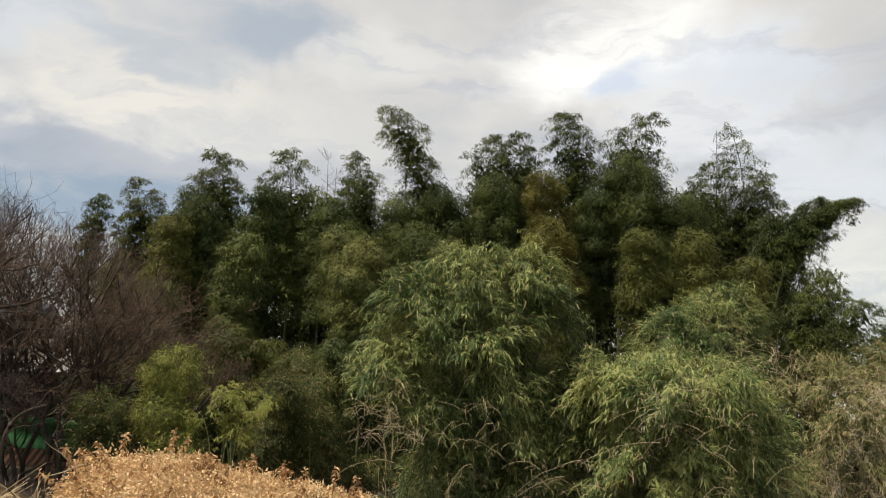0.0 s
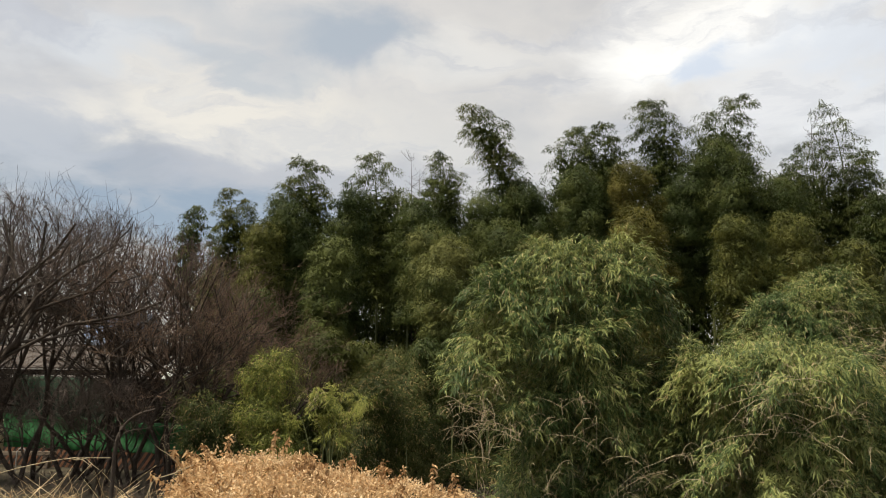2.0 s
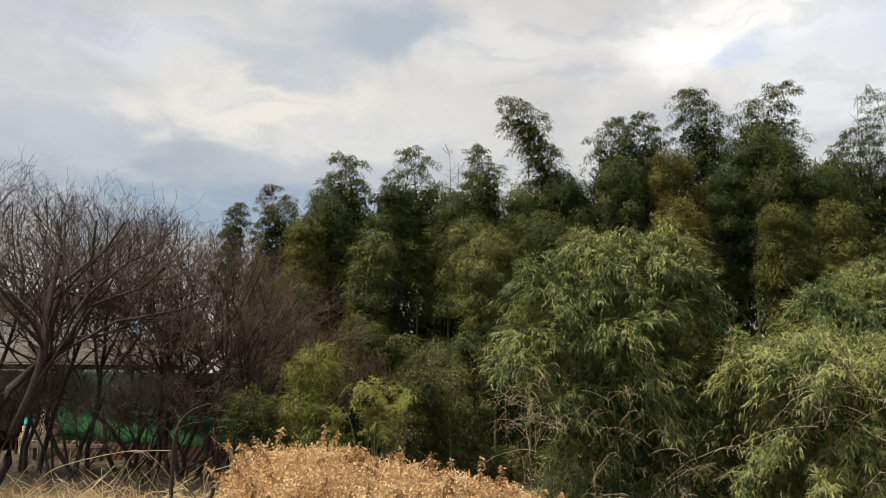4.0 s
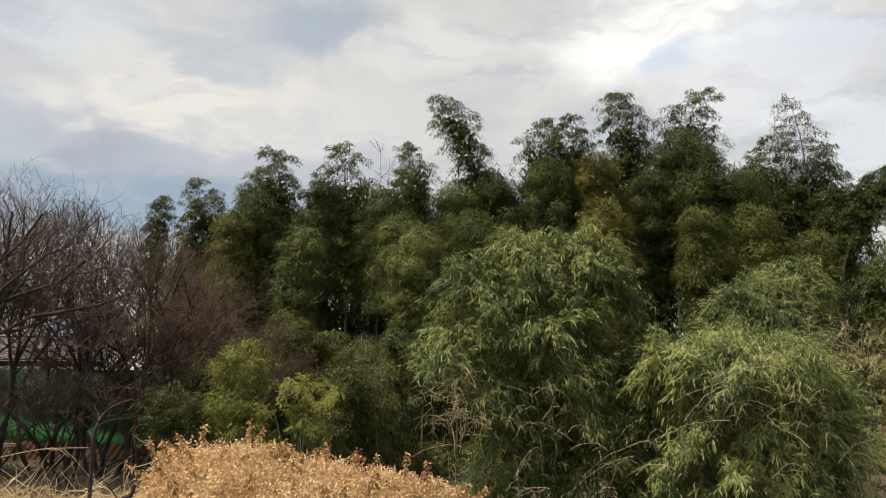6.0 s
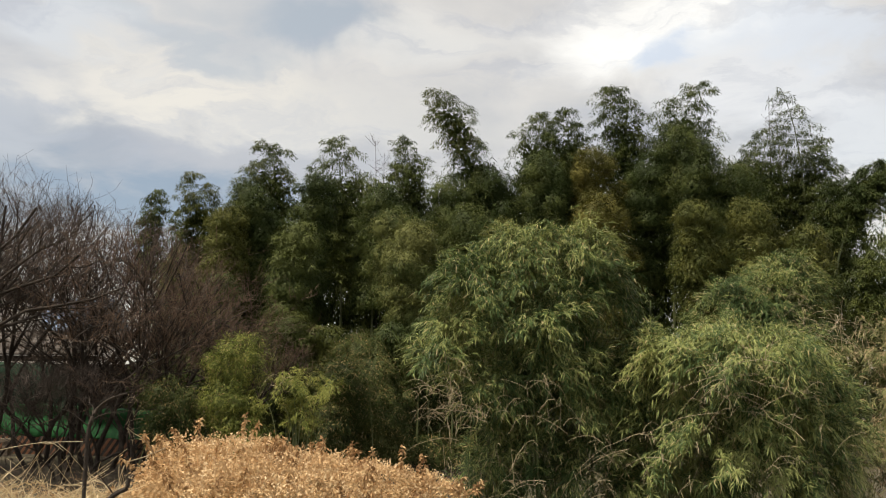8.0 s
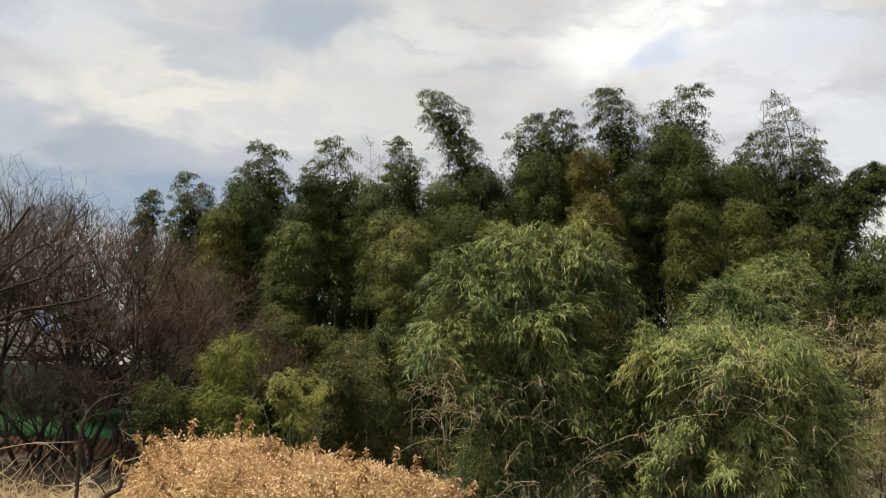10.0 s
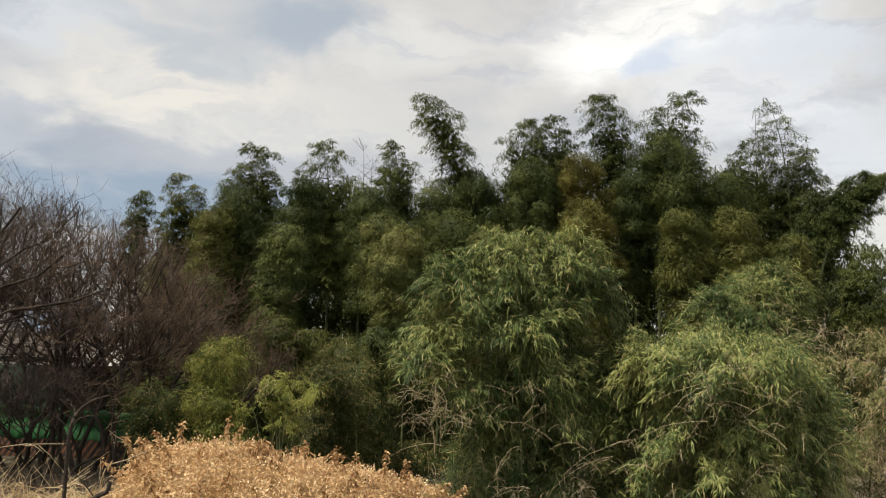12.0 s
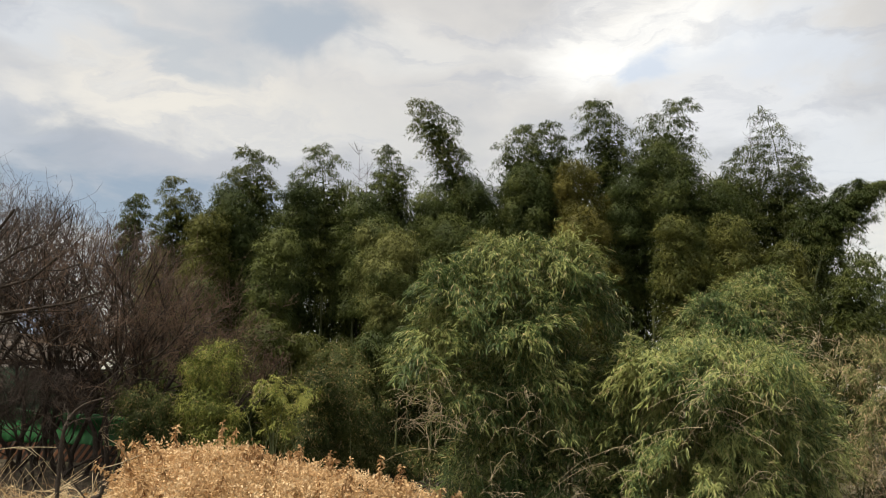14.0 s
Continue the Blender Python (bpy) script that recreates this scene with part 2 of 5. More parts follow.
M = {
    "grove": leaf_material("bamboo_leaf_dark", (0.016, 0.027, 0.009), (0.043, 0.060, 0.017), (0.096, 0.113, 0.031), thin=0.18, leafy=0.16),
    "grove_yellow": leaf_material("bamboo_leaf_yellow", (0.024, 0.034, 0.009), (0.056, 0.067, 0.016), (0.118, 0.122, 0.031), thin=0.18, leafy=0.16),
    "grove_gold": leaf_material("bamboo_leaf_golden", (0.034, 0.036, 0.008), (0.085, 0.082, 0.017), (0.175, 0.155, 0.040), thin=0.18, leafy=0.16),
    "grove_light": leaf_material("bamboo_leaf_light", (0.028, 0.044, 0.012), (0.064, 0.082, 0.022), (0.140, 0.145, 0.045), thin=0.2, leafy=0.2),
    "front": leaf_material("bamboo_leaf_near", (0.027, 0.054, 0.019), (0.084, 0.126, 0.044), (0.310, 0.335, 0.122), 1.6, 0.4, 0.3,
                           (0.44, 0.36, 0.19), 0.05),
    "front_dry": leaf_material("bamboo_leaf_faded", (0.045, 0.060, 0.020), (0.112, 0.124, 0.046), (0.250, 0.245, 0.110), 1.6, 0.5, 0.28,
                               (0.38, 0.28, 0.17), 0.16),
    "bush": leaf_material("bamboo_leaf_fresh", (0.036, 0.051, 0.012), (0.112, 0.136, 0.030), (0.265, 0.275, 0.070), 1.6, 0.5, 0.28,
                          (0.36, 0.27, 0.13), 0.03),
    # the fresh leaf darkened: shade below the grove is put into this colour
    "bush_shaded": leaf_material("bamboo_leaf_shaded", (0.016, 0.026, 0.008), (0.036, 0.050, 0.014), (0.084, 0.095, 0.029), 1.2, 0.5, 0.25,
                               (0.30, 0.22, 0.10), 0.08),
    "dry_leaf": leaf_material("withered_leaf", (0.40, 0.265, 0.135), (0.61, 0.425, 0.235), (0.77, 0.600, 0.385), 2.5, 0.7, 0.25),
    "dry_brown": leaf_material("brown_leaf", (0.20, 0.12, 0.06), (0.36, 0.22, 0.11), (0.52, 0.36, 0.19), 2.5, 0.75, 0.2),
    "straw": leaf_material("dry_straw", (0.36, 0.27, 0.15), (0.55, 0.43, 0.26), (0.72, 0.60, 0.40), 2.0, 0.7, 0.15),
    "culm": rough_material("bamboo_culm", (0.060, 0.078, 0.028), (0.150, 0.160, 0.070), 1.2, 0.5, 0.1, stretch=(4, 4, 0.6)),
    "dead_cane": rough_material("dead_cane", (0.24, 0.19, 0.12), (0.46, 0.38, 0.25), 4, 0.6, 0.15),
    "bark": rough_material("grey_brown_bark", (0.026, 0.020, 0.016), (0.072, 0.057, 0.046), 3, 0.9, 0.8, stretch=(3, 3, 0.7)),
    "twig": rough_material("bare_twig", (0.052, 0.040, 0.034), (0.128, 0.100, 0.086), 2, 0.8, 0.2),
    "twig_red": rough_material("reddish_twig", (0.070, 0.045, 0.032), (0.165, 0.110, 0.076), 2, 0.8, 0.2),
    "green_sheet": rough_material("green_sheet", (0.008, 0.058, 0.016), (0.016, 0.098, 0.026), 0.8, 0.6, 0.35, 5),
    "green_net": rough_material("dark_green_net", (0.009, 0.026, 0.014), (0.018, 0.045, 0.024), 0.9, 0.8, 0.4, 30),
    # tree shade over the fence is put into this dull orange
    "stripe": rough_material("shaded_orange_paint", (0.11, 0.050, 0.028), (0.20, 0.095, 0.052), 2.5, 0.7, 0.2),
    "board": rough_material("black_board", (0.022, 0.018, 0.016), (0.060, 0.048, 0.040), 2.5, 0.8, 0.2),
    "grey_wood": rough_material("grey_weathered_wood", (0.11, 0.085, 0.065), (0.26, 0.21, 0.16), 3, 0.9, 0.5, stretch=(0.5, 4, 4)),
    "dark_wood": rough_material("dark_wood", (0.020, 0.016, 0.014), (0.055, 0.043, 0.036), 2, 0.9, 0.4),
    "roof": rough_material("grey_brown_roof", (0.045, 0.037, 0.032), (0.115, 0.097, 0.085), 1.2, 0.85, 0.5),
    "metal_roof": rough_material("blue_grey_metal_roof", (0.34, 0.42, 0.58), (0.50, 0.60, 0.76), 0.5, 0.25, 0.05, metal=0.7),
    "plaster": rough_material("pale_plaster", (0.62, 0.58, 0.53), (0.78, 0.74, 0.69), 0.8, 0.9, 0.2),
    "glass_dark": rough_material("dark_window", (0.02, 0.022, 0.025), (0.04, 0.044, 0.05), 1, 0.15, 0.0),
    "cream_cloth": rough_material("cream_cloth", (0.36, 0.29, 0.20), (0.58, 0.49, 0.36), 2.2, 0.85, 0.5, 8),
    "turquoise": rough_material("turquoise_plastic", (0.03, 0.28, 0.26), (0.06, 0.42, 0.40), 2, 0.4, 0.1),
    "steel": rough_material("grey_steel_pipe", (0.20, 0.20, 0.20), (0.38, 0.38, 0.37), 6, 0.5, 0.1, metal=0.6),
    "soil": rough_material("soil_and_litter", (0.035, 0.027, 0.019), (0.105, 0.080, 0.055), 0.7, 0.95, 0.7, 18, fleck=(0.085, 0.075, 0.045)),
}

# ---- mesh helpers ----
rng = np.random.default_rng(7)


class Buf:
    """Collects vertices and faces for one mesh."""

    def __init__(self):
        self.v, self.f, self.n = [], [], 0

    def add(self, verts, faces):
        verts = np.asarray(verts, float).reshape(-1, 3)
        self.v.append(verts)
        self.f.append(np.asarray(faces, int) + self.n)
        self.n += len(verts)

    def mesh(self, name, material, smooth=False):
        me = bpy.data.meshes.new(name)
        v = np.concatenate(self.v)
        corners = np.concatenate([f.ravel() for f in self.f])
        sizes = np.concatenate([np.full(len(f), f.shape[1]) for f in self.f])
        me.vertices.add(len(v))
        me.vertices.foreach_set("co", v.astype(np.float32).ravel())
        me.loops.add(len(corners))
        me.loops.foreach_set("vertex_index", corners.astype(np.int32))
        me.polygons.add(len(sizes))
        me.polygons.foreach_set("loop_start", (np.cumsum(sizes) - sizes).astype(np.int32))
        me.update(calc_edges=True)
        me.materials.append(material)
        if smooth:
            me.shade_smooth()
        return me


def put(name, data, parent=None, label=""):
    ob = new(name, data)
    if parent:
        ob.parent = parent
    return tagged(ob, label)


def part(name, bm, material, parent, label=""):
    """Links a bmesh as one mesh object under a thing or a part."""
    me = bpy.data.meshes.new(name)
    bm.to_mesh(me)
    bm.free()
    me.materials.append(material)
    return put(name, me, parent, label)


def thing(name, at, label, category, group="", kind=""):
    ob = new(name)
    ob.location = at
    ob.empty_display_size = 0.2
    return tagged(ob, label, category, group, kind)


def unit(a):
    return a / np.maximum(np.linalg.norm(a, axis=-1, keepdims=True), 1e-9)


def add_leaves(buf, base, way, up, length, width, droop, cut=4):
    """Blades from base along way, their faces towards up, the tips hanging by droop. cut: corners of a blade (3, 4 or 6)."""
    way = unit(way)
    side = unit(np.cross(way, up))
    nrm = np.cross(side, way)
    ln, wd, dr = length[:, None], width[:, None], droop[:, None]
    down = np.array([0, 0, -1.0])
    n = len(base)
    o = np.arange(n)[:, None]
    tip = base + way * ln + down * dr * ln
    if cut == 3:
        v = np.stack([base - side * wd / 2, base + side * wd / 2, tip], 1)
        buf.add(v, o * 3 + [[0, 1, 2]])
    elif cut == 4:
        mid = base + way * ln * 0.45 + down * dr * ln * 0.15
        v = np.stack([base, mid - side * wd / 2 + nrm * wd * 0.12, tip, mid + side * wd / 2 + nrm * wd * 0.12], 1)
        buf.add(v, o * 4 + [[0, 1, 2, 3]])
    else:
        a = base + way * ln * 0.28 + down * dr * ln * 0.06
        b = base + way * ln * 0.66 + down * dr * ln * 0.38
        v = np.stack([base, a - side * wd / 2, a + side * wd / 2, b - side * wd * 0.38, b + side * wd * 0.38, tip], 1)
        k = buf.n
        buf.add(v, o * 6 + [[0, 2, 1]])
        buf.f.append(o * 6 + [[1, 2, 4, 3]] + k)
        buf.f.append(o * 6 + [[3, 4, 5]] + k)


def add_tube(buf, pts, radii, sides=5):
    pts = np.asarray(pts, float)
    k = len(pts)
    t = unit(np.gradient(pts, axis=0))
    ref = np.where(np.abs(t[:, 2:3]) > 0.9, [[1.0, 0, 0]], [[0, 0, 1.0]])
    a = unit(np.cross(t, ref))
    b = np.cross(t, a)
    ang = np.arange(sides) * 2 * np.pi / sides
    ring = a[:, None] * np.cos(ang)[None, :, None] + b[:, None] * np.sin(ang)[None, :, None]
    v = pts[:, None] + ring * np.asarray(radii, float)[:, None, None]
    i, j = np.meshgrid(np.arange(k - 1), np.arange(sides), indexing="ij")
    j2 = (j + 1) % sides
    f = np.stack([i * sides + j, i * sides + j2, (i + 1) * sides + j2, (i + 1) * sides + j], -1).reshape(-1, 4)
    buf.add(v.reshape(-1, 3), f)


def add_tubes(buf, pts, radii, sides=3):
    """Many tubes of the same number of points at once: pts (n, k, 3), radii (n, k)."""
    n, k, _ = pts.shape
    t = unit(np.gradient(pts, axis=1))
    ref = np.where(np.abs(t[..., 2:3]) > 0.9, np.array([1.0, 0, 0]), np.array([0, 0, 1.0]))
    a = unit(np.cross(t, ref))
    b = np.cross(t, a)
    ang = np.arange(sides) * 2 * np.pi / sides
    ring = a[:, :, None] * np.cos(ang)[:, None] + b[:, :, None] * np.sin(ang)[:, None]
    v = pts[:, :, None] + ring * radii[:, :, None, None]
    i, j = np.meshgrid(np.arange(k - 1), np.arange(sides), indexing="ij")
    j2 = (j + 1) % sides
    f = np.stack([i * sides + j, i * sides + j2, (i + 1) * sides + j2, (i + 1) * sides + j], -1).reshape(1, -1, 4)
    buf.add(v.reshape(-1, 3), (f + np.arange(n)[:, None, None] * k * sides).reshape(-1, 4))


def arc(a, b, sag, n=8, wander=0.0):
    """A bowed line from a to b; sag lifts (or lowers) its middle."""
    s = np.linspace(0, 1, n)[:, None]
    p = np.asarray(a, float) * (1 - s) + np.asarray(b, float) * s
    p[:, 2] += sag * 4 * s[:, 0] * (1 - s[:, 0])
    if wander:
        p[1:-1] += rng.normal(0, wander, (n - 2, 3))
    return p


# ---- ground ----
def ground_height(x, y):
    h = 0.10 * np.sin(x * 0.21 + 1.3) * np.cos(y * 0.17) + 0.05 * np.sin(x * 0.7) * np.sin(y * 0.6 + 0.5)
    fade = np.clip(1 - np.hypot(x, y - 15) / 70, 0, 1)
    return h * fade - 0.05


def build_ground():
    c = np.concatenate([-np.geomspace(1500, 32, 14), np.linspace(-30, 30, 61), np.geomspace(32, 1500, 14)])
    xs, ys = np.meshgrid(c, c + 12, indexing="ij")
    z = ground_height(xs, ys)
    n = len(c)
    buf = Buf()
    i, j = np.meshgrid(np.arange(n - 1), np.arange(n - 1), indexing="ij")
    f = np.stack([i * n + j, (i + 1) * n + j, (i + 1) * n + j + 1, i * n + j + 1], -1).reshape(-1, 4)
    buf.add(np.stack([xs, ys, z], -1).reshape(-1, 3), f)
    ob = new("ground", buf.mesh("ground", M["soil"], True))
    tagged(ob, "brown soil with leaf litter and thin weeds", "ground", kind="structure")


build_ground()


# ---- bamboo grove ----
def puff(buf, e, rx, rz, size, dense, out, sag=0.35, slim=1.0):
    """A rounded spray mass: small leaves laid like shingles over a dome whose rim hangs down."""
    n = int(2900 * dense * rx * (rx * 0.6 + rz * 0.7) * (0.125 / size) ** 2)
    d = unit(rng.normal(0, 1, (n, 3)) + [0, -0.3, 0.45])             # fuller towards the open side
    ph = rng.uniform(0, 6, 3)
    lump = 1 + 0.17 * np.sin(d[:, :1] * 6 + ph[0]) * np.sin(d[:, 1:2] * 6 + ph[1] + d[:, 2:] * 3) + 0.06 * np.sin(d[:, :1] * 13 + d[:, 2:] * 9 + ph[2])
    deep = np.where(rng.uniform(0, 1, (n, 1)) < 0.75, rng.uniform(0.86, 1.04, (n, 1)), rng.uniform(0.4, 0.9, (n, 1))) * lump
    stray = rng.uniform(0, 1, (n, 1)) < 0.06                         # shoots that stand out of the mass
    deep = np.where(stray, rng.uniform(1.0, 1.28, (n, 1)) * lump, deep)
    rim = np.linalg.norm(d[:, :2], axis=1)[:, None]
    base = e + d * deep * [rx, rx, rz] - np.array([0, 0, sag]) * rim ** 3 * rx * rng.uniform(0.5, 1.3, (n, 1))
    nrm = unit(d / [rx, rx, rz])
    way = rng.normal(0, 0.75, (n, 3)) + 0.35 * d * [1, 1, 0.2] + [0, 0, -0.35]
    way -= nrm * (way * nrm).sum(1, keepdims=True) * np.where(stray, 0.0, 0.85)
    up = nrm + [0, 0, 0.10] + rng.normal(0, 0.11, (n, 3))
    add_leaves(buf, base, way, up, size * rng.uniform(0.7, 1.4, n), size * rng.uniform(0.22, 0.32, n) * slim, rng.uniform(0.0, 0.35, n), 3)


def add_fronds(buf, twigs, root, out, length, rise, fall, size, per, flat=0.30, slim=1.0):
    """Leafy side branches: each rises from its root, bows over and hangs at its tip, with leaves on both sides of it.
    root, out: (n, 3); length, rise, fall: (n,); per: leaves for each metre of branch."""
    n = len(root)
    out = unit(out)
    side = np.stack([-out[:, 1], out[:, 0], np.zeros(n)], -1)

    def along(s, i):
        ln, t = length[i][:, None], s[:, None]
        p = root[i] + out[i] * ln * (t - 0.16 * np.minimum(fall[i], 1.4)[:, None] * t ** 3)
        p[:, 2:] += ln * (rise[i][:, None] * t - fall[i][:, None] * t ** 2.3)
        return p

    k = 3
    idx = np.repeat(np.arange(n), k)
    line = along(np.tile(np.linspace(0, 1, k), n), idx).reshape(n, k, 3)
    add_tubes(twigs, line, np.linspace(0.009, 0.003, k)[None] * np.ones((n, 1)), 3)
    # leaves sit in small domed tufts along the branch
    tufts = np.maximum(2, np.round(length * 6.2 + rng.uniform(-0.5, 0.8, n))).astype(int)
    i = np.repeat(np.arange(n), tufts)
    m = len(i)
    s = np.clip(rng.uniform(0.22, 1.04, m), 0, 1.04)
    lat = rng.uniform(-1, 1, m) * flat * length[i] * np.sqrt(np.clip(1.15 - 0.8 * s, 0.1, 1))
    heart = along(s, i) + side[i] * lat[:, None]
    heart[:, 2] -= 0.45 * np.abs(lat)
    wide = rng.uniform(0.11, 0.23, m) * (0.62 + 0.38 * length[i])
    cnt = np.maximum(5, (per * length[i] / tufts[i] * rng.uniform(0.7, 1.3, m) * (1 - 0.45 * np.clip(out[i, 1], 0, 1))).astype(int))
    t = np.repeat(np.arange(m), cnt)
    m = len(t)
    a, rho = rng.uniform(0, 6.283, m), np.sqrt(rng.uniform(0, 1.25, m))
    ray = np.stack([np.cos(a), np.sin(a), np.zeros(m)], -1)
    base = heart[t] + ray * (rho * wide[t])[:, None] * 0.8 + rng.normal(0, 0.018, (m, 3))
    base[:, 2] -= 0.75 * wide[t] * rho ** 2 - 0.25 * wide[t]
    way = ray * 0.8 + 0.35 * out[i][t] + rng.normal(0, 0.35, (m, 3))
    way[:, 2] -= 0.30 + 0.35 * rho
    up = np.array([0, 0, 1.0]) + 0.75 * ray * rho[:, None] + rng.normal(0, 0.22, (m, 3))
    add_leaves(buf, base, way, up, size * rng.uniform(0.7, 1.4, m), size * rng.uniform(0.22, 0.34, m) * slim, rng.uniform(0.0, 0.35, m), 3)


def bamboo(x, y, top, radius, lean, length, mat, label, style="dome", dense=1.0, size=0.098, girth=0.05, group="bamboo of the grove"):
    """One tall bamboo: a culm that bows over at its tip, and tiers of side branches that hang over one another.
    style: dome, a mop of long hanging branches under a rounded cap; layers, shorter flat tiers; airy, the same but thin."""
    z0 = float(ground_height(np.array(x - lean), np.array(y)))
    th = thing("bamboo", (x - lean, y, z0), label, "bamboo", group)
    h = (top - z0) / (1 - 0.045 * abs(lean))
    s = np.linspace(0, 1, 18)
    hook = radius * rng.uniform(0.25, 0.6) * rng.choice([-1, 1])     # the nodding tip
    bow = np.stack([lean * s ** 2.6 + (hook * s ** 9 if abs(lean) < 1 else 0 * s), 0.25 * np.sin(s * 3 + x) * s - 0.3 * s ** 9,
                    h * (s - 0.045 * abs(lean) * s ** 6)], -1)
    buf = Buf()
    add_tube(buf, bow, girth * (1 - s) ** 0.7 + 0.006, 7)
    for zz in np.arange(0.4, h * 0.7, 0.42):                       # the culm's nodes
        k = zz / h
        p = np.array([np.interp(k, s, bow[:, i]) for i in range(3)])
        r = girth * (1 - k) ** 0.7 + 0.011
        add_tube(buf, [p - [0, 0, 0.012], p + [0, 0, 0.012]], [r, r], 7)
    put("culm", buf.mesh("culm", M["culm"], True), th)
    leaves, sprays = Buf(), Buf()

    def on_culm(drop):
        k = np.clip(1 - np.asarray(drop) / h, 0.03, 1)
        return np.stack([np.interp(k, s, bow[:, i]) for i in range(3)], -1)

    airy = style == "airy"

    def fringe(drops, reach, rises, falls, per, flat):
        n = len(drops)
        ang = np.cumsum(np.full(n, 2.4)) + rng.normal(0, 0.45, n)
        out = np.stack([np.cos(ang), np.sin(ang), np.zeros(n)], -1)
        add_fronds(leaves, sprays, on_culm(np.maximum(0, drops)), out, np.array(reach), np.array(rises), np.array(falls),
                   size, per * dense * (0.098 / size) ** 2, flat)

    drops, reach, rises, falls = [], [], [], []
    if style == "dome":
        cap = radius * rng.uniform(0.68, 0.84)
        puff(leaves, on_culm(0.62 * cap), cap, cap * 0.66, size, dense, 0, 0.45)
        drop = 1.05 * cap
        while drop < length:
            c = on_culm(drop)
            a0 = rng.uniform(0, 6.28)
            wide = radius * min(1.0, 0.80 + 0.13 * drop / radius) * (1.0 - 0.30 * max(0, drop / length - 0.5))
            puff(leaves, c + rng.normal(0, 0.08, 3) * radius, wide * 0.82, wide * rng.uniform(0.42, 0.55), size, dense * 0.8, 0, 0.55)
            for i in range(4):
                a = a0 + i * 6.283 / 4 + rng.normal(0, 0.3)
                out = np.array([math.cos(a), math.sin(a), 0])
                rx = wide * rng.uniform(0.28, 0.48)
                e = c + out * (wide - rx * 0.75) * rng.uniform(0.8, 1.15) + [0, 0, rng.uniform(-0.22, 0.22) * radius]
                puff(leaves, e, rx, rx * rng.uniform(0.6, 0.85), size, dense * 0.7, out, 0.5)
            for _ in range(5):                                       # hanging branches that break the outline
                drops.append(drop + rng.normal(-0.2, 0.15))
                reach.append(wide * rng.uniform(0.95, 1.25))
                rises.append(rng.uniform(0.1, 0.45))
                falls.append(rng.uniform(0.5, 0.95))
            drop += radius * rng.uniform(0.55, 0.8)
        for _ in range(6):
            drops.append(rng.uniform(0.1, 0.5) * cap)
            reach.append(cap * rng.uniform(0.7, 1.1))
            rises.append(rng.uniform(0.3, 0.7))
            falls.append(rng.uniform(0.5, 0.9))
        fringe(drops, reach, rises, falls, 105, 0.28)
    else:
        drop = 0.03
        while drop < length:
            q = drop / length
            wide = radius * min(1.0, 0.40 + (q * 2.3) ** 0.75) * (1.0 - 0.25 * max(0, q - 0.6))
            young = max(0.0, 1 - drop / (0.9 * radius))              # the topmost point upwards
            for _ in range(int(rng.integers(5, 8))):
                drops.append(drop + rng.normal(0, 0.05))
                reach.append(wide * (rng.uniform(0.55, 1.05) if rng.uniform() < 0.85 else rng.uniform(1.0, 1.22)))
                rises.append(rng.uniform(0.05, 0.40) + 0.38 * young)
                falls.append(rng.uniform(0.35, 0.85))
            drop += (0.27 if airy else 0.20) * rng.uniform(0.7, 1.3) * (0.75 + 0.35 * radius)
        fringe(drops, reach, rises, falls, 62 if airy else 180, 0.20 if airy else 0.32)
    # wide leaves added close to the culm, so no sky shows through the crown
    if not airy:
        n = int(140 * length * radius * dense)
        drop = rng.uniform(0.25, 1.0, n) * length
        d = rng.normal(0, 0.22, (n, 3)) * [radius, radius, 0.5]
        add_leaves(leaves, on_culm(drop) + d - [0, 0, 0.2], rng.normal(0, 1, (n, 3)) + [0, 0, -0.3], rng.normal(0, 1, (n, 3)),
                   rng.uniform(0.18, 0.30, n), rng.uniform(0.09, 0.15, n), rng.uniform(0, 0.3, n), 3)
    tagged(put("branchwork", sprays.mesh("branchwork", M["culm"]), th), kind="stuff")
    tagged(put("foliage", leaves.mesh("foliage", M[mat]), th), kind="stuff")
    return th


def dead_culm(x, y, top, lean, label):
    """A dead bamboo: the bare culm with a few thin leafless side twigs at its tip."""
    th = thing("dead_bamboo", (x - lean, y, -0.05), label, "bamboo", "dead bamboos of the grove")
    s = np.linspace(0, 1, 12)
    bow = np.stack([lean * s ** 2.2, 0 * s, (top + 0.05) * s], -1)
    b = Buf()
    add_tube(b, bow, 0.035 * (1 - s) ** 0.8 + 0.006, 6)
    put("culm", b.mesh("culm", M["twig"], True), th)
    for i in range(11):
        q = 1 - rng.uniform(0.01, 0.16)
        p = np.array([np.interp(q, s, bow[:, j]) for j in range(3)])
        b = Buf()
        e = p + np.array([rng.choice([-1, 1]) * rng.uniform(0.15, 0.6), rng.normal(0, 0.2), rng.uniform(0.15, 0.6)])
        add_tube(b, arc(p, e, -0.04, 5, 0.01), np.linspace(0.008, 0.004, 5), 4)
        for _ in range(2):
            w = p + (e - p) * rng.uniform(0.4, 0.9)
            add_tube(b, arc(w, w + rng.normal(0, 0.14, 3) + [0, 0, 0.1], 0, 3), [0.005, 0.004, 0.003], 3)
        put("twig", b.mesh("twig", M["twig"]), th)
    return th


LABEL = {
    "grove": "tall bamboo with dark green drooping foliage in a dense grove",
    "grove_yellow": "bamboo with yellowish green rounded foliage in a grove",
    "grove_gold": "bamboo with a rounded golden green crown in a grove",
    "grove_light": "bamboo with pale green feathery foliage in a grove",
}
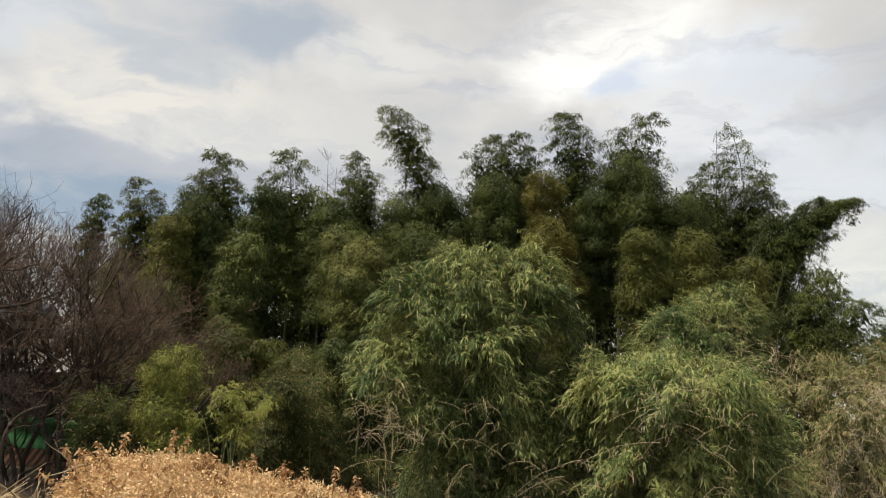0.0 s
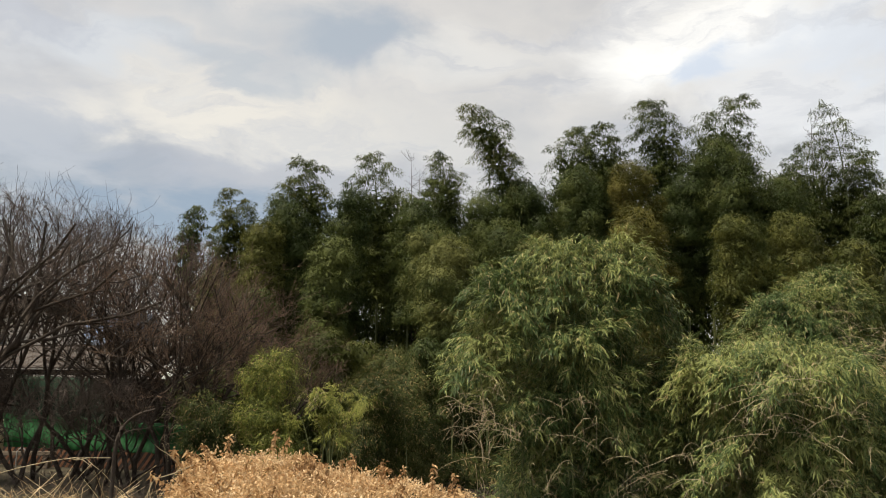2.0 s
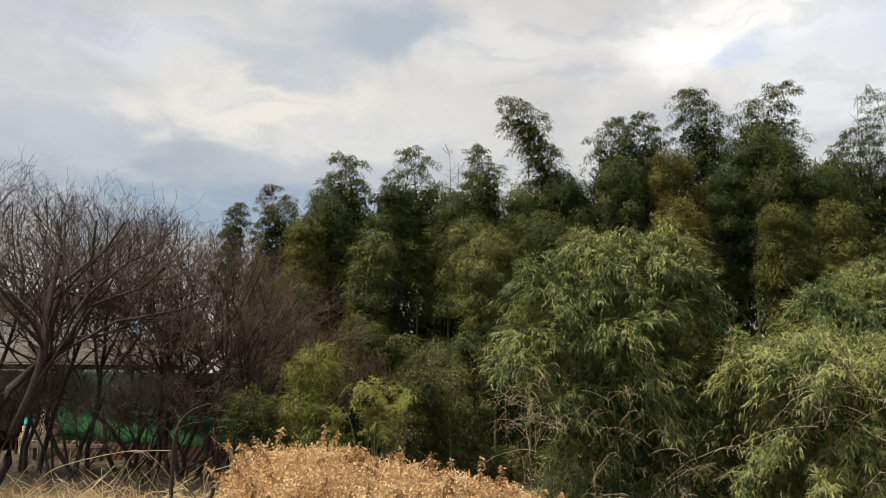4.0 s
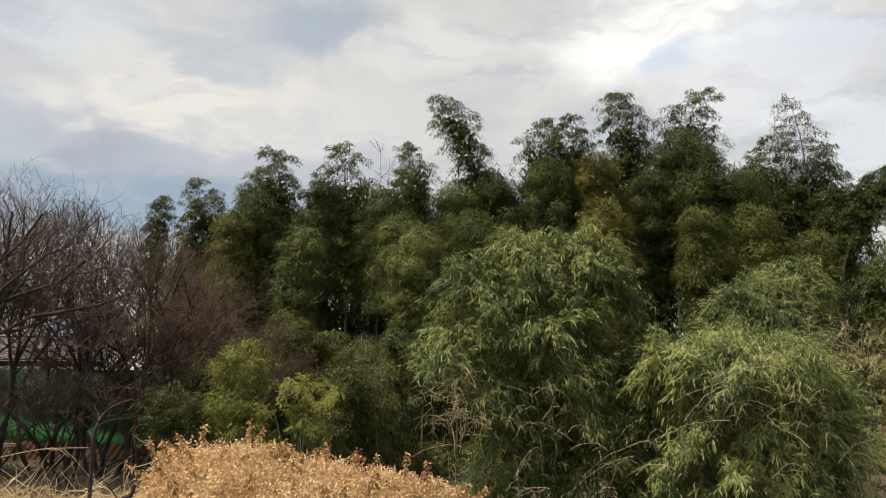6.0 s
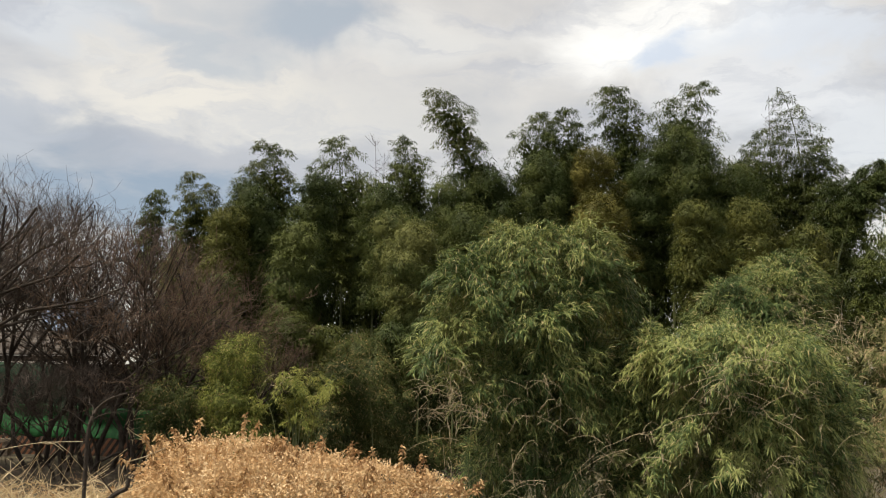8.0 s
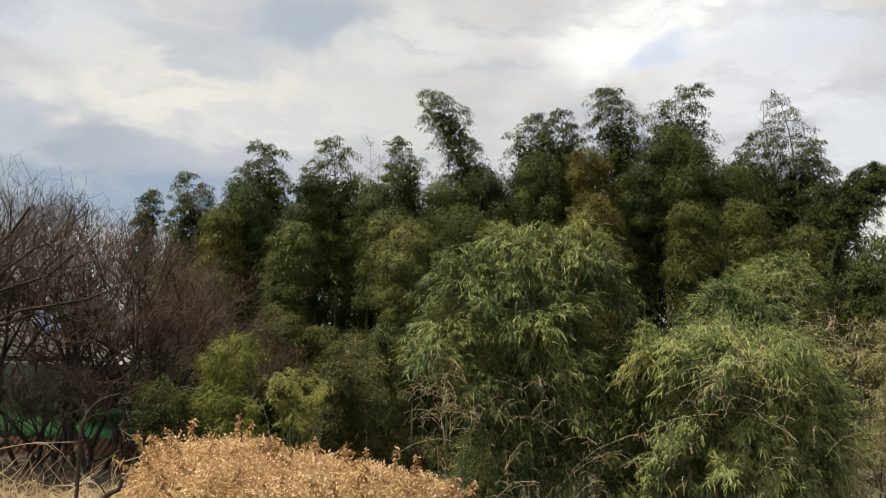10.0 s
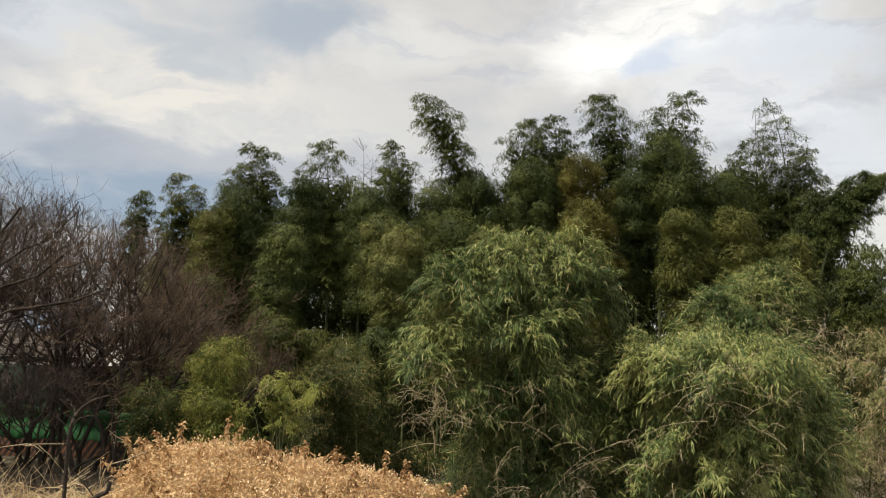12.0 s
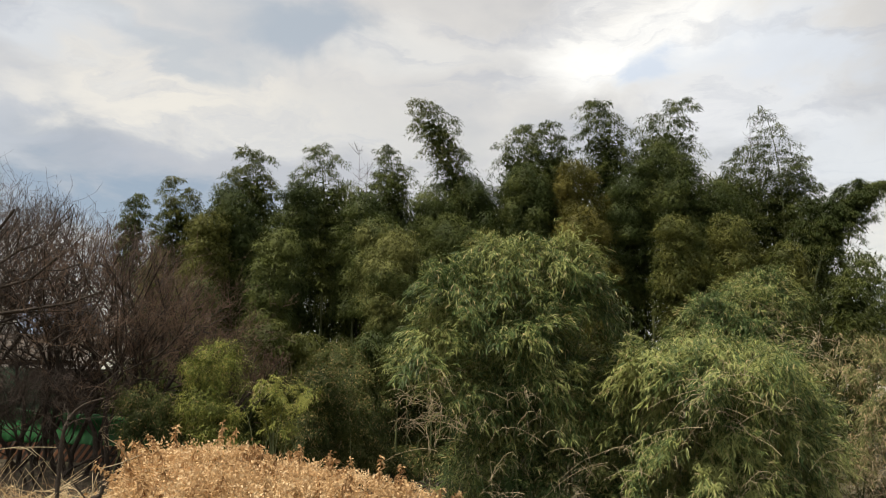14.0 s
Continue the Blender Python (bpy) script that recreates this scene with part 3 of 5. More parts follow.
# x, y, top, radius, lean, length of the foliage
BACK = [
    (-9.43, 30.0, 8.7, 0.73, 0.0, 3.0),
    (-7.88, 29.0, 8.22, 0.83, 0.2, 3.5),
    (-7.17, 29.0, 9.03, 1.14, -0.3, 4.5),
    (-6.21, 30.0, 9.76, 0.92, 0.0, 4.0),
    (-4.91, 31.0, 10.73, 1.22, 0.3, 4.0),
    (-2.46, 30.0, 10.66, 1.38, 0.0, 5.0),
    (-0.85, 31.0, 10.1, 1.09, 0.0, 4.0),
    (0.14, 32.0, 11.49, 1.04, 0.0, 4.0),
    (4.77, 31.0, 12.22, 1.36, -0.2, 4.5),
    (6.43, 31.0, 12.33, 1.14, 0.4, 4.5),
    (8.73, 32.0, 13.56, 1.46, -0.2, 5.0),
    (10.4, 31.0, 13.42, 1.68, 0.4, 5.0),
    (13.57, 31.0, 11.69, 1.63, 0.0, 5.0),
    (16.12, 30.0, 10.31, 1.45, 0.3, 4.5),
    (15.07, 31.0, 11.18, 1.48, 0.3, 4.5),
]
for row, mat in zip(BACK, ("grove_light", "grove_light", "grove_yellow", "grove_light", "grove_light", "grove", "grove", "grove", "grove", "grove", "grove", "grove", "grove", "grove", "grove")):
    bamboo(*row, mat, LABEL[mat], "layers")
MIDDLE = [
    (-5.84, 26.0, 7.38, 0.8, 0.0, 4.0),
    (-5.0, 27.0, 8.27, 0.92, 0.0, 5.0),
    (-3.42, 28.0, 8.92, 0.86, 0.0, 5.0),
    (-1.26, 28.0, 8.62, 0.96, 0.0, 4.0),
    (-0.68, 25.0, 7.11, 0.94, -0.4, 3.0),
    (1.75, 29.0, 9.17, 1.19, 0.0, 5.0),
    (3.08, 29.0, 9.49, 1.09, 0.0, 4.5),
    (4.97, 28.0, 9.83, 1.05, 0.0, 4.5),
    (6.65, 28.0, 9.98, 1.05, 0.0, 4.5),
    (9.97, 28.0, 10.86, 1.24, 0.0, 5.5),
    (8.52, 29.0, 10.02, 1.09, 0.0, 5.0),
    (2.11, 26.0, 7.38, 1.06, 0.0, 4.0),
    (11.18, 28.0, 9.53, 1.15, 0.0, 5.0),
]
for row, mat in zip(MIDDLE, ("grove_yellow", "grove", "grove", "grove", "grove_light", "grove", "grove", "grove", "grove_gold", "grove", "grove", "grove", "grove")):
    bamboo(*row, mat, LABEL[mat], size=0.105)
NEAR = [
    (-3.26, 23.0, 6.24, 0.79, 0.0, 5.0),
    (-0.14, 23.0, 6.29, 0.94, -0.3, 3.2),
    (0.09, 21.0, 5.11, 0.65, 0.2, 3.5),
    (2.57, 21.0, 5.89, 0.79, 0.0, 3.5),
    (5.82, 24.0, 7.41, 1.02, 0.0, 5.0),
    (8.49, 24.0, 7.17, 0.79, 0.0, 4.5),
    (10.35, 24.0, 7.34, 0.9, 0.0, 4.5),
    (11.62, 23.0, 6.35, 0.79, 0.0, 4.0),
    (-2.65, 20.0, 3.46, 0.75, 0.0, 2.2),
    (-1.82, 20.0, 3.16, 0.55, 0.0, 2.0),
    (-5.36, 23.0, 4.79, 0.71, 0.0, 3.0),
]
for row, mat in zip(NEAR, ("grove", "grove_light", "grove_light", "grove_yellow", "grove_gold", "grove_yellow", "grove_yellow", "grove_yellow", "grove_yellow", "grove_yellow", "grove")):
    bamboo(*row, mat, LABEL[mat])
RIM = [
    (17.3, 27.0, 9.35, 1.0, 3.6, 3.6),
    (13.73, 24.0, 5.9, 1.06, 0.3, 2.6),
    (15.8, 25.0, 5.45, 1.11, 1.0, 2.4),
    (14.98, 28.0, 8.77, 1.0, 0.5, 4.2),
    (18.49, 27.0, 5.32, 1.11, 0.8, 2.2),
    (16.3, 27.5, 9.45, 1.0, 2.2, 3.4),
]
for row, mat in zip(RIM, ("grove", "grove", "grove", "grove", "grove", "grove")):
    bamboo(*row, mat, LABEL[mat], "layers")
# the tallest, leaning over the others with airy sprays, and a thin one
bamboo(0.79, 29.0, 12.25, 1.1, -2.4, 5.0, "grove_light", "tall leaning bamboo with airy pale green sprays above a grove", "layers", 0.62)
bamboo(14.72, 30.0, 12.8, 1.11, -0.2, 3.6, "grove", "thin half-bare bamboo tip with sparse dark sprays", "airy", 1.2)
dead_culm(14.96, 32.6, 13.75, 0.20, "bare dead bamboo tip with thin leafless twigs")
dead_culm(15.13, 32.4, 12.54, -0.20, "bare dead bamboo tip with thin leafless twigs")
dead_culm(-1.43, 32.6, 11.57, -0.15, "bare dead bamboo tip with thin leafless twigs")
dead_culm(-1.06, 32.5, 11.02, 0.10, "bare dead bamboo tip with thin leafless twigs")
# slender culms at the edge of the grove
for x, y, top in ((-0.63, 19.0, 3.02), (-0.5, 20.5, 2.57), (-0.21, 19.6, 3.2), (0.09, 21.0, 3.73), (0.3, 18.6, 2.87), (0.57, 20.0, 3.36), (0.89, 21.2, 3.17), (1.11, 19.4, 3.58), (-1.0, 21.4, 2.89)):
    bamboo(x, y, top, 0.42, 0.1, 1.1, "grove", "slender bamboo culm with a small dark green top", girth=0.018)
# added undergrowth: short bushy bamboos between the culms that darken the grove floor
low = bamboo(-3.2, 24.2, 2.9, 1.15, 0.1, 2.6, "grove", "short bamboo added between tall ones to darken the grove floor", "dome", 0.8, 0.14)
for k, (x, y) in enumerate([(-5.4, 32.6), (-3.1, 33.2), (-0.4, 33.4), (2.6, 33.0), (-9.8, 31), (-7.9, 27.2), (-6.7, 27.0), (-8.4, 30.4), (-7.2, 31.2), (-6.1, 29.6), (-4.2, 27), (-2.2, 25.5), (-0.4, 24), (0.8, 26.2), (2.2, 24.4), (3.8, 27), (5.4, 25.2), (7, 27.5), (9, 26), (11, 27.5), (-1.4, 28.5), (1.4, 29)]):
    ob = copy_thing(low, pose(x, y, -0.05, 0, 0, 50 * k))
    ob.scale = (1, 1, 0.8 + 0.1 * (k % 4))


# the depth of the grove behind: bamboos that close the gaps between the tall ones
fillers = [bamboo(-7.0 + 5.2 * i, 33.0 + (i % 3), 7.0, 1.25, 0.25 * (i - 2), 6.6, "grove",
                  "tall bamboo with dark green drooping foliage deep in a grove", "dome", 0.42, 0.22) for i in range(5)]
FILL_X = (-10.5, -7, -3.5, 0, 4, 8, 12, 16, 20)
FILL_TOP = (7.0, 8.3, 9.7, 9.9, 10.7, 11.4, 11.5, 10.0, 7.0)
for i, ob in enumerate(fillers):
    ob.scale.z = float(np.interp(ob.location.x, FILL_X, FILL_TOP)) / 7.0
for k in range(34):
    x = -9.6 + 27.5 * (k % 17) / 16 + (0.8 if k > 16 else 0) + 0.35 * math.sin(k * 2.4)
    y = (32.4 if k > 16 else 35.6) + 0.7 * math.sin(k * 1.7)
    if min(math.dist((x, y), ob.location[:2]) for ob in fillers) < 0.7:
        continue
    ob = copy_thing(fillers[k % 5], pose(x, y, -0.05, 0, 0, 67 * k))
    ob.scale.z = (float(np.interp(x, FILL_X, FILL_TOP)) + 0.35 * math.sin(k * 5.1) - (0.0 if k > 16 else 0.4)) / 7.0


# ---- bamboo thickets in front ----
def thicket(name, lobes, mat, label, category, fans, size, group="", stems=9, dead=10, cut=4, per=6, rounded=False, slim=1.0, feet=None, spots=(), sprays=0):
    """A bushy bamboo: canes that rise from one root and arch over, closed by fans of hanging leaves.
    lobes: x, y, z and half sizes of the rounded masses that the canes form."""
    lobes = np.array(lobes, float)
    cx, cy = lobes[:, 0].mean(), lobes[:, 1].mean()
    if feet:
        cx, cy = feet
    z0 = float(ground_height(np.array(cx), np.array(cy)))
    th = thing(name, (cx, cy, z0), label, category, group)
    lobes = lobes - np.array([cx, cy, z0, 0, 0, 0])
    leaves, twigs = Buf(), Buf()
    area = (lobes[:, 3] * lobes[:, 5])
    counts = np.maximum(1, np.round(stems * area / area.sum())).astype(int)
    for lb, k in zip(lobes, counts):
        for _ in range(k):
            foot = np.array([rng.normal(0, 0.35), rng.normal(0, 0.25), 0])
            tip = lb[:3] + rng.uniform(-0.8, 0.8, 3) * lb[3:] * [1, 1, 0.5] + [0, 0, lb[5] * 0.4]
            s = np.linspace(0, 1, 10)[:, None]
            p = foot * (1 - s) + tip * s
            p[:, :2] = foot[:2] + (tip[:2] - foot[:2]) * s ** 1.9
            p[:, 2:] = foot[2] + (tip[2] - foot[2]) * (1 - (1 - s) ** 1.6)
            cane = Buf()
            add_tube(cane, p, np.linspace(0.011, 0.004, 10), 6)
            put("cane", cane.mesh("cane", M["culm"], True), th)
    if rounded:                                                     # a soft dome with smaller ones on it
        for one in lobes:
            puff(leaves, one[:3], one[3] * 0.95, one[5] * 0.95, size, 0.8, 0, 0.5, slim * 0.75)
            for _ in range(int(9 * one[3] / 0.8) + 3):
                q = unit(rng.normal(0, 1, 3) + [0, -0.6, 0.3])
                r = one[3] * rng.uniform(0.22, 0.42)
                puff(leaves, one[:3] + q * one[3:] * rng.uniform(0.7, 0.95), r, r * 0.7, size, 0.8, 0, 0.6, slim * 0.75)
    # sprays: bundles of shoots that leave the mass, bow over and hang, with long leaves on both sides
    face = lobes[:, 3] * lobes[:, 5] + 0.5 * lobes[:, 3] * lobes[:, 4]
    each = 24
    share = np.maximum(2, np.round(fans / each * face / face.sum())).astype(int)
    lb = np.repeat(np.arange(len(lobes)), share)
    k = len(lb)
    d = unit(rng.normal(0, 1, (k, 3)) + [0, -0.45, 0.22])
    deep = np.where(rng.uniform(0, 1, k) < 0.75, rng.uniform(0.68, 1.0, k), rng.uniform(0.25, 0.7, k))[:, None]
    middle = lobes[lb, :3] + d * deep * lobes[lb, 3:]
    axis = unit(d * [1, 1, 0.6] + rng.normal(0, 0.45, (k, 3)) + [0, 0, -0.05])
    reach = size * rng.uniform(1.4, 3.0, k)
    grp = np.repeat(np.arange(k), each)
    n = len(grp)
    d = d[grp]
    u = rng.uniform(-1.0, 0.5, n)
    heart = middle[grp] + axis[grp] * (reach[grp] * u)[:, None] + rng.normal(0, 0.62, (n, 3)) * size * (1 - 0.35 * u)[:, None]
    heart[:, 2] -= reach[grp] * 0.28 * (u + 1) ** 2
    long = size * rng.uniform(1.0, 2.8, n) * (0.75 if rounded else 1.0)
    wild = rng.uniform(0, 1, n) < 0.05                              # a few stand far out
    long = np.where(wild, long * 1.6, long)
    line = unit(axis[grp] + 0.25 * d + rng.normal(0, 0.42, (n, 3)) + [0, 0, 0.16])
    fall = rng.uniform(0.10, 0.65, n) * (1.2 if rounded else 1.0)

    def along(s, i):
        p = heart[i] + line[i] * (long[i] * s)[:, None]
        p[:, 2] -= long[i] * fall[i] * s ** 2.2
        return p

    k = 4
    stalk = along(np.tile(np.linspace(-0.5, 1, k), n), np.repeat(np.arange(n), k)).reshape(n, k, 3)
    pick_half = rng.uniform(0, 1, n) < 0.15
    add_tubes(twigs, stalk[pick_half], np.linspace(0.0035, 0.0012, k)[None] * np.ones((pick_half.sum(), 1)), 3)
    i = np.repeat(np.arange(n), per)
    m = len(i)
    s = rng.uniform(0.0, 1.05, m)
    tangent = line[i] - np.array([0, 0, 1.0]) * (2.2 * fall[i] * np.maximum(s, 0) ** 1.2)[:, None]
    side = unit(np.cross(line, rng.normal(0, 0.25, (n, 3)) + [0, 0, 1]))[i] * np.where(rng.uniform(0, 1, m) < 0.5, -1, 1)[:, None]
    way = unit(tangent) + side * rng.uniform(0.2, 1.0, m)[:, None] + rng.normal(0, 0.28, (m, 3))
    up = unit(np.array([0, 0, 0.8]) + 0.75 * d[i] + rng.normal(0, 0.28, (m, 3)))
    add_leaves(leaves, along(np.maximum(s, 0), i) + rng.normal(0, size * 0.05, (m, 3)), way, up, size * rng.uniform(0.65, 1.25, m),
               size * rng.uniform(0.095, 0.135, m) * slim, rng.uniform(0.1, 0.55, m), cut)
    tagged(put("brushwood", twigs.mesh("brushwood", M["culm"]), th), kind="stuff")
    tagged(put("foliage", leaves.mesh("foliage", M[mat]), th), kind="stuff")
    if sprays:                                                      # the outermost sprays, one by one
        pool = []
        for _ in range(8):
            b = Buf()
            n = 11
            base = np.stack([np.linspace(-0.9, 0.3, n) * size, rng.normal(0, 0.05, n) * size, -0.3 * np.linspace(0, 1, n) ** 2 * size], -1)
            way = np.array([1.0, 0, 0.05]) + rng.normal(0, 0.55, (n, 3))
            add_leaves(b, base, way, rng.normal(0, 0.35, (n, 3)) + [0, 0, 1], size * rng.uniform(0.75, 1.3, n),
                       size * rng.uniform(0.10, 0.15, n), rng.uniform(0.1, 0.5, n), 6)
            add_tube(b, np.stack([np.linspace(-1.6, 0.4, 5) * size, np.zeros(5), -0.2 * np.linspace(0, 1, 5) ** 2 * size], -1),
                     [0.003, 0.0028, 0.0025, 0.002, 0.0015], 3)
            pool.append(b.mesh("leaf_spray", M[mat]))
        pick = lobes[:, 3] * lobes[:, 5]
        for k in range(sprays):
            lb = lobes[rng.choice(len(lobes), p=pick / pick.sum())]
            d = unit(rng.normal(0, 1, 3) + [0, -0.5, 0.35])
            ob = put("leaf_spray", pool[k % 8], th)
            ob.location = lb[:3] + d * lb[3:] * rng.uniform(0.97, 1.06)
            ob.rotation_euler = (rng.normal(0, 0.4), -math.asin(max(-1, min(1, d[2] * 0.7))) + rng.normal(0, 0.3), math.atan2(d[1], d[0]) + rng.normal(0, 0.5))
    if dead:
        # tufts of dead twigs
        if spots:
            tufts = [np.array(p, float) - [cx, cy, z0] for p in spots]
        else:
            tufts = [lobes[rng.integers(len(lobes))] for _ in range(max(1, dead // 8))]
            tufts = [lb[:3] + unit(rng.normal(0, 1, 3) * [1, 0.3, 0.5] + [0, -0.9, -0.35]) * lb[3:] * 0.92 for lb in tufts]
        for k in range(dead):
            gone = Buf()
            a = tufts[k % len(tufts)] + rng.normal(0, 0.15, 3)
            b = a + rng.normal(0, 0.20, 3) * [1.2, 1, 0.8] + [-0.16, -0.12, -0.05]
            add_tube(gone, arc(a, b, 0.07, 8, 0.005), np.linspace(0.0026, 0.0011, 8), 4)
            for _ in range(3):
                q = a + (b - a) * rng.uniform(0.1, 0.9)
                add_tube(gone, arc(q, q + rng.normal(0, 0.09, 3), 0.02, 4), [0.002, 0.0016, 0.0013, 0.001], 3)
            put("dead_twig", gone.mesh("dead_twig", M["dead_cane"]), th, "pale dead bamboo twig")
    return th


thicket("bamboo_thicket", [
    (1.31, 8.9, 2.44, 0.76, 0.68, 0.73),
    (0.69, 8.7, 2.81, 0.45, 0.4, 0.37),
    (1.24, 8.9, 3.19, 0.46, 0.41, 0.26),
    (1.81, 9.0, 3.16, 0.46, 0.41, 0.32),
    (2.09, 9.1, 2.7, 0.4, 0.36, 0.47),
    (0.44, 8.7, 2.36, 0.31, 0.3, 0.25),
    (0.37, 8.6, 2.04, 0.34, 0.31, 0.16),
    (2.48, 9.0, 2.2, 0.38, 0.34, 0.25),
    (1.7, 9.2, 1.66, 0.82, 0.73, 0.69),
    (0.96, 8.9, 1.81, 0.46, 0.41, 0.36),
    (2.36, 9.2, 1.75, 0.47, 0.42, 0.47),
    (2.0, 9.3, 0.84, 0.76, 0.69, 0.6),
    (1.86, 8.9, 3.38, 0.26, 0.3, 0.12),
    (1.1, 8.8, 3.34, 0.19, 0.3, 0.11),
    (1.23, 9.2, 1.15, 0.53, 0.48, 0.41),
    (0.91, 9.1, 0.86, 0.37, 0.34, 0.28),
], "front", "bushy bamboo with long pale green drooping leaves", "bamboo", 10500, 0.090, stems=16, dead=56, sprays=200, per=11, spots=[(0.35, 8.0, 1.69), (0.54, 8.0, 1.62), (0.65, 8.0, 1.49), (0.46, 8.0, 1.43), (1.37, 8.0, 1.51), (1.14, 8.0, 0.88), (1.93, 8.0, 0.94)])
thicket("bamboo_thicket", [
    (4.62, 11.0, 2.70, 0.74, 0.70, 0.58),
    (5.13, 11.2, 3.19, 0.54, 0.48, 0.34),
    (5.18, 11.0, 2.56, 0.45, 0.41, 0.53),
], "front", "rounded bamboo thicket with drooping green leaves and dead twigs", "bamboo", 4200, 0.080, stems=9, dead=30, sprays=120, per=12, spots=[(4.91, 10.2, 2.61), (5.07, 10.2, 2.43), (4.95, 10.2, 2.26)])
thicket("bamboo_thicket", [
    (3.44, 8.4, 1.97, 0.95, 0.85, 0.41),
    (2.73, 8.4, 2.06, 0.4, 0.36, 0.29),
    (3.47, 8.9, 1.23, 1.31, 1.18, 0.73),
    (4.02, 8.6, 1.66, 0.62, 0.55, 0.53),
    (2.73, 8.9, 0.77, 0.67, 0.6, 0.43),
], "front", "low bamboo thicket with hanging green leaves and straw-coloured dead twigs", "bamboo", 8600, 0.090, stems=12, dead=40, sprays=180, per=11, spots=[(3.13, 7.5, 1.8), (3.3, 7.5, 1.68), (2.75, 7.5, 1.75), (3.57, 7.5, 1.26), (2.31, 7.5, 1.04)])
thicket("bamboo_thicket", [
    (5.78, 9.5, 2.1, 0.71, 0.64, 0.39),
    (5.76, 9.3, 1.46, 0.76, 0.69, 0.7),
    (6.72, 9.8, 2.34, 0.4, 0.36, 0.4),
    (4.75, 9.7, 0.85, 0.55, 0.5, 0.6),
    (5.75, 9.4, 0.70, 0.65, 0.5, 0.6),
], "front_dry", "thin yellowish bamboo thicket with many dry twigs", "bamboo", 3400, 0.09, stems=8, dead=110, sprays=100, per=11, spots=[(5.6, 8.6, 1.75), (5.36, 8.6, 1.42), (5.72, 8.6, 2.09), (5.59, 8.6, 1.14), (4.7, 8.6, 2.2), (5.12, 8.6, 1.07)])
thicket("bamboo_bush", [
    (-3.25, 16.0, 2.23, 0.63, 0.57, 0.48),
    (-3.35, 15.8, 1.46, 0.6, 0.54, 0.54),
    (-2.95, 15.6, 0.83, 0.53, 0.48, 0.43),
], "bush", "rounded light green bamboo bush beside bare trees", "bush", 700, 0.070, rounded=True, dead=8, per=14, sprays=110)
# the next four bushes take the leaf with shade in its colour
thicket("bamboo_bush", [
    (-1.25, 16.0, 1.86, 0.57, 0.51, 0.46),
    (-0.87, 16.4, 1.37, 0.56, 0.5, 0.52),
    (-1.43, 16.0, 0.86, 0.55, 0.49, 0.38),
], "bush_shaded", "green bamboo bush with arching sprays below a grove", "bush", 700, 0.070, rounded=True, dead=8, per=14, sprays=110)
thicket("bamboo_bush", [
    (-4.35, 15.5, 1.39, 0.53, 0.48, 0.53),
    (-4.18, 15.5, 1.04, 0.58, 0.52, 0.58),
], "bush_shaded", "sparse dark bamboo bush with withered twigs", "bush", 360, 0.070, rounded=True, dead=10, per=12)
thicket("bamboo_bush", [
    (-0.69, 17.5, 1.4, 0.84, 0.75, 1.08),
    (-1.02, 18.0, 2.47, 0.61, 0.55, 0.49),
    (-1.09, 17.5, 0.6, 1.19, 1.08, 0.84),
], "bush_shaded", "bamboo bush below a grove, leaves darkened for shade", "bush", 800, 0.080, rounded=True, dead=4, per=12)
# added dark mass in place of the shade between the slender culms
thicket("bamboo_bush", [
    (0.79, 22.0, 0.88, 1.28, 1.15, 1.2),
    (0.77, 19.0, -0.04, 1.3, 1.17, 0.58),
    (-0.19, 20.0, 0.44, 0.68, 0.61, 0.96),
], "bush_shaded", "added dark undergrowth standing in for shade under tall bamboo", "bush", 600, 0.090, rounded=True, dead=2, per=12)
thicket("bamboo_bush", [
    (-2.14, 15.2, 1.85, 0.57, 0.51, 0.15),
    (-1.7, 15.0, 1.45, 0.51, 0.46, 0.13),
    (-2.4, 15.0, 1.4, 0.46, 0.41, 0.16),
    (-1.93, 14.9, 1.07, 0.46, 0.41, 0.14),
    (-1.47, 15.2, 1.75, 0.42, 0.37, 0.15),
], "bush", "low bamboo bush with flat arching leaf sprays", "bush", 560, 0.075, dead=6, stems=10, per=14)



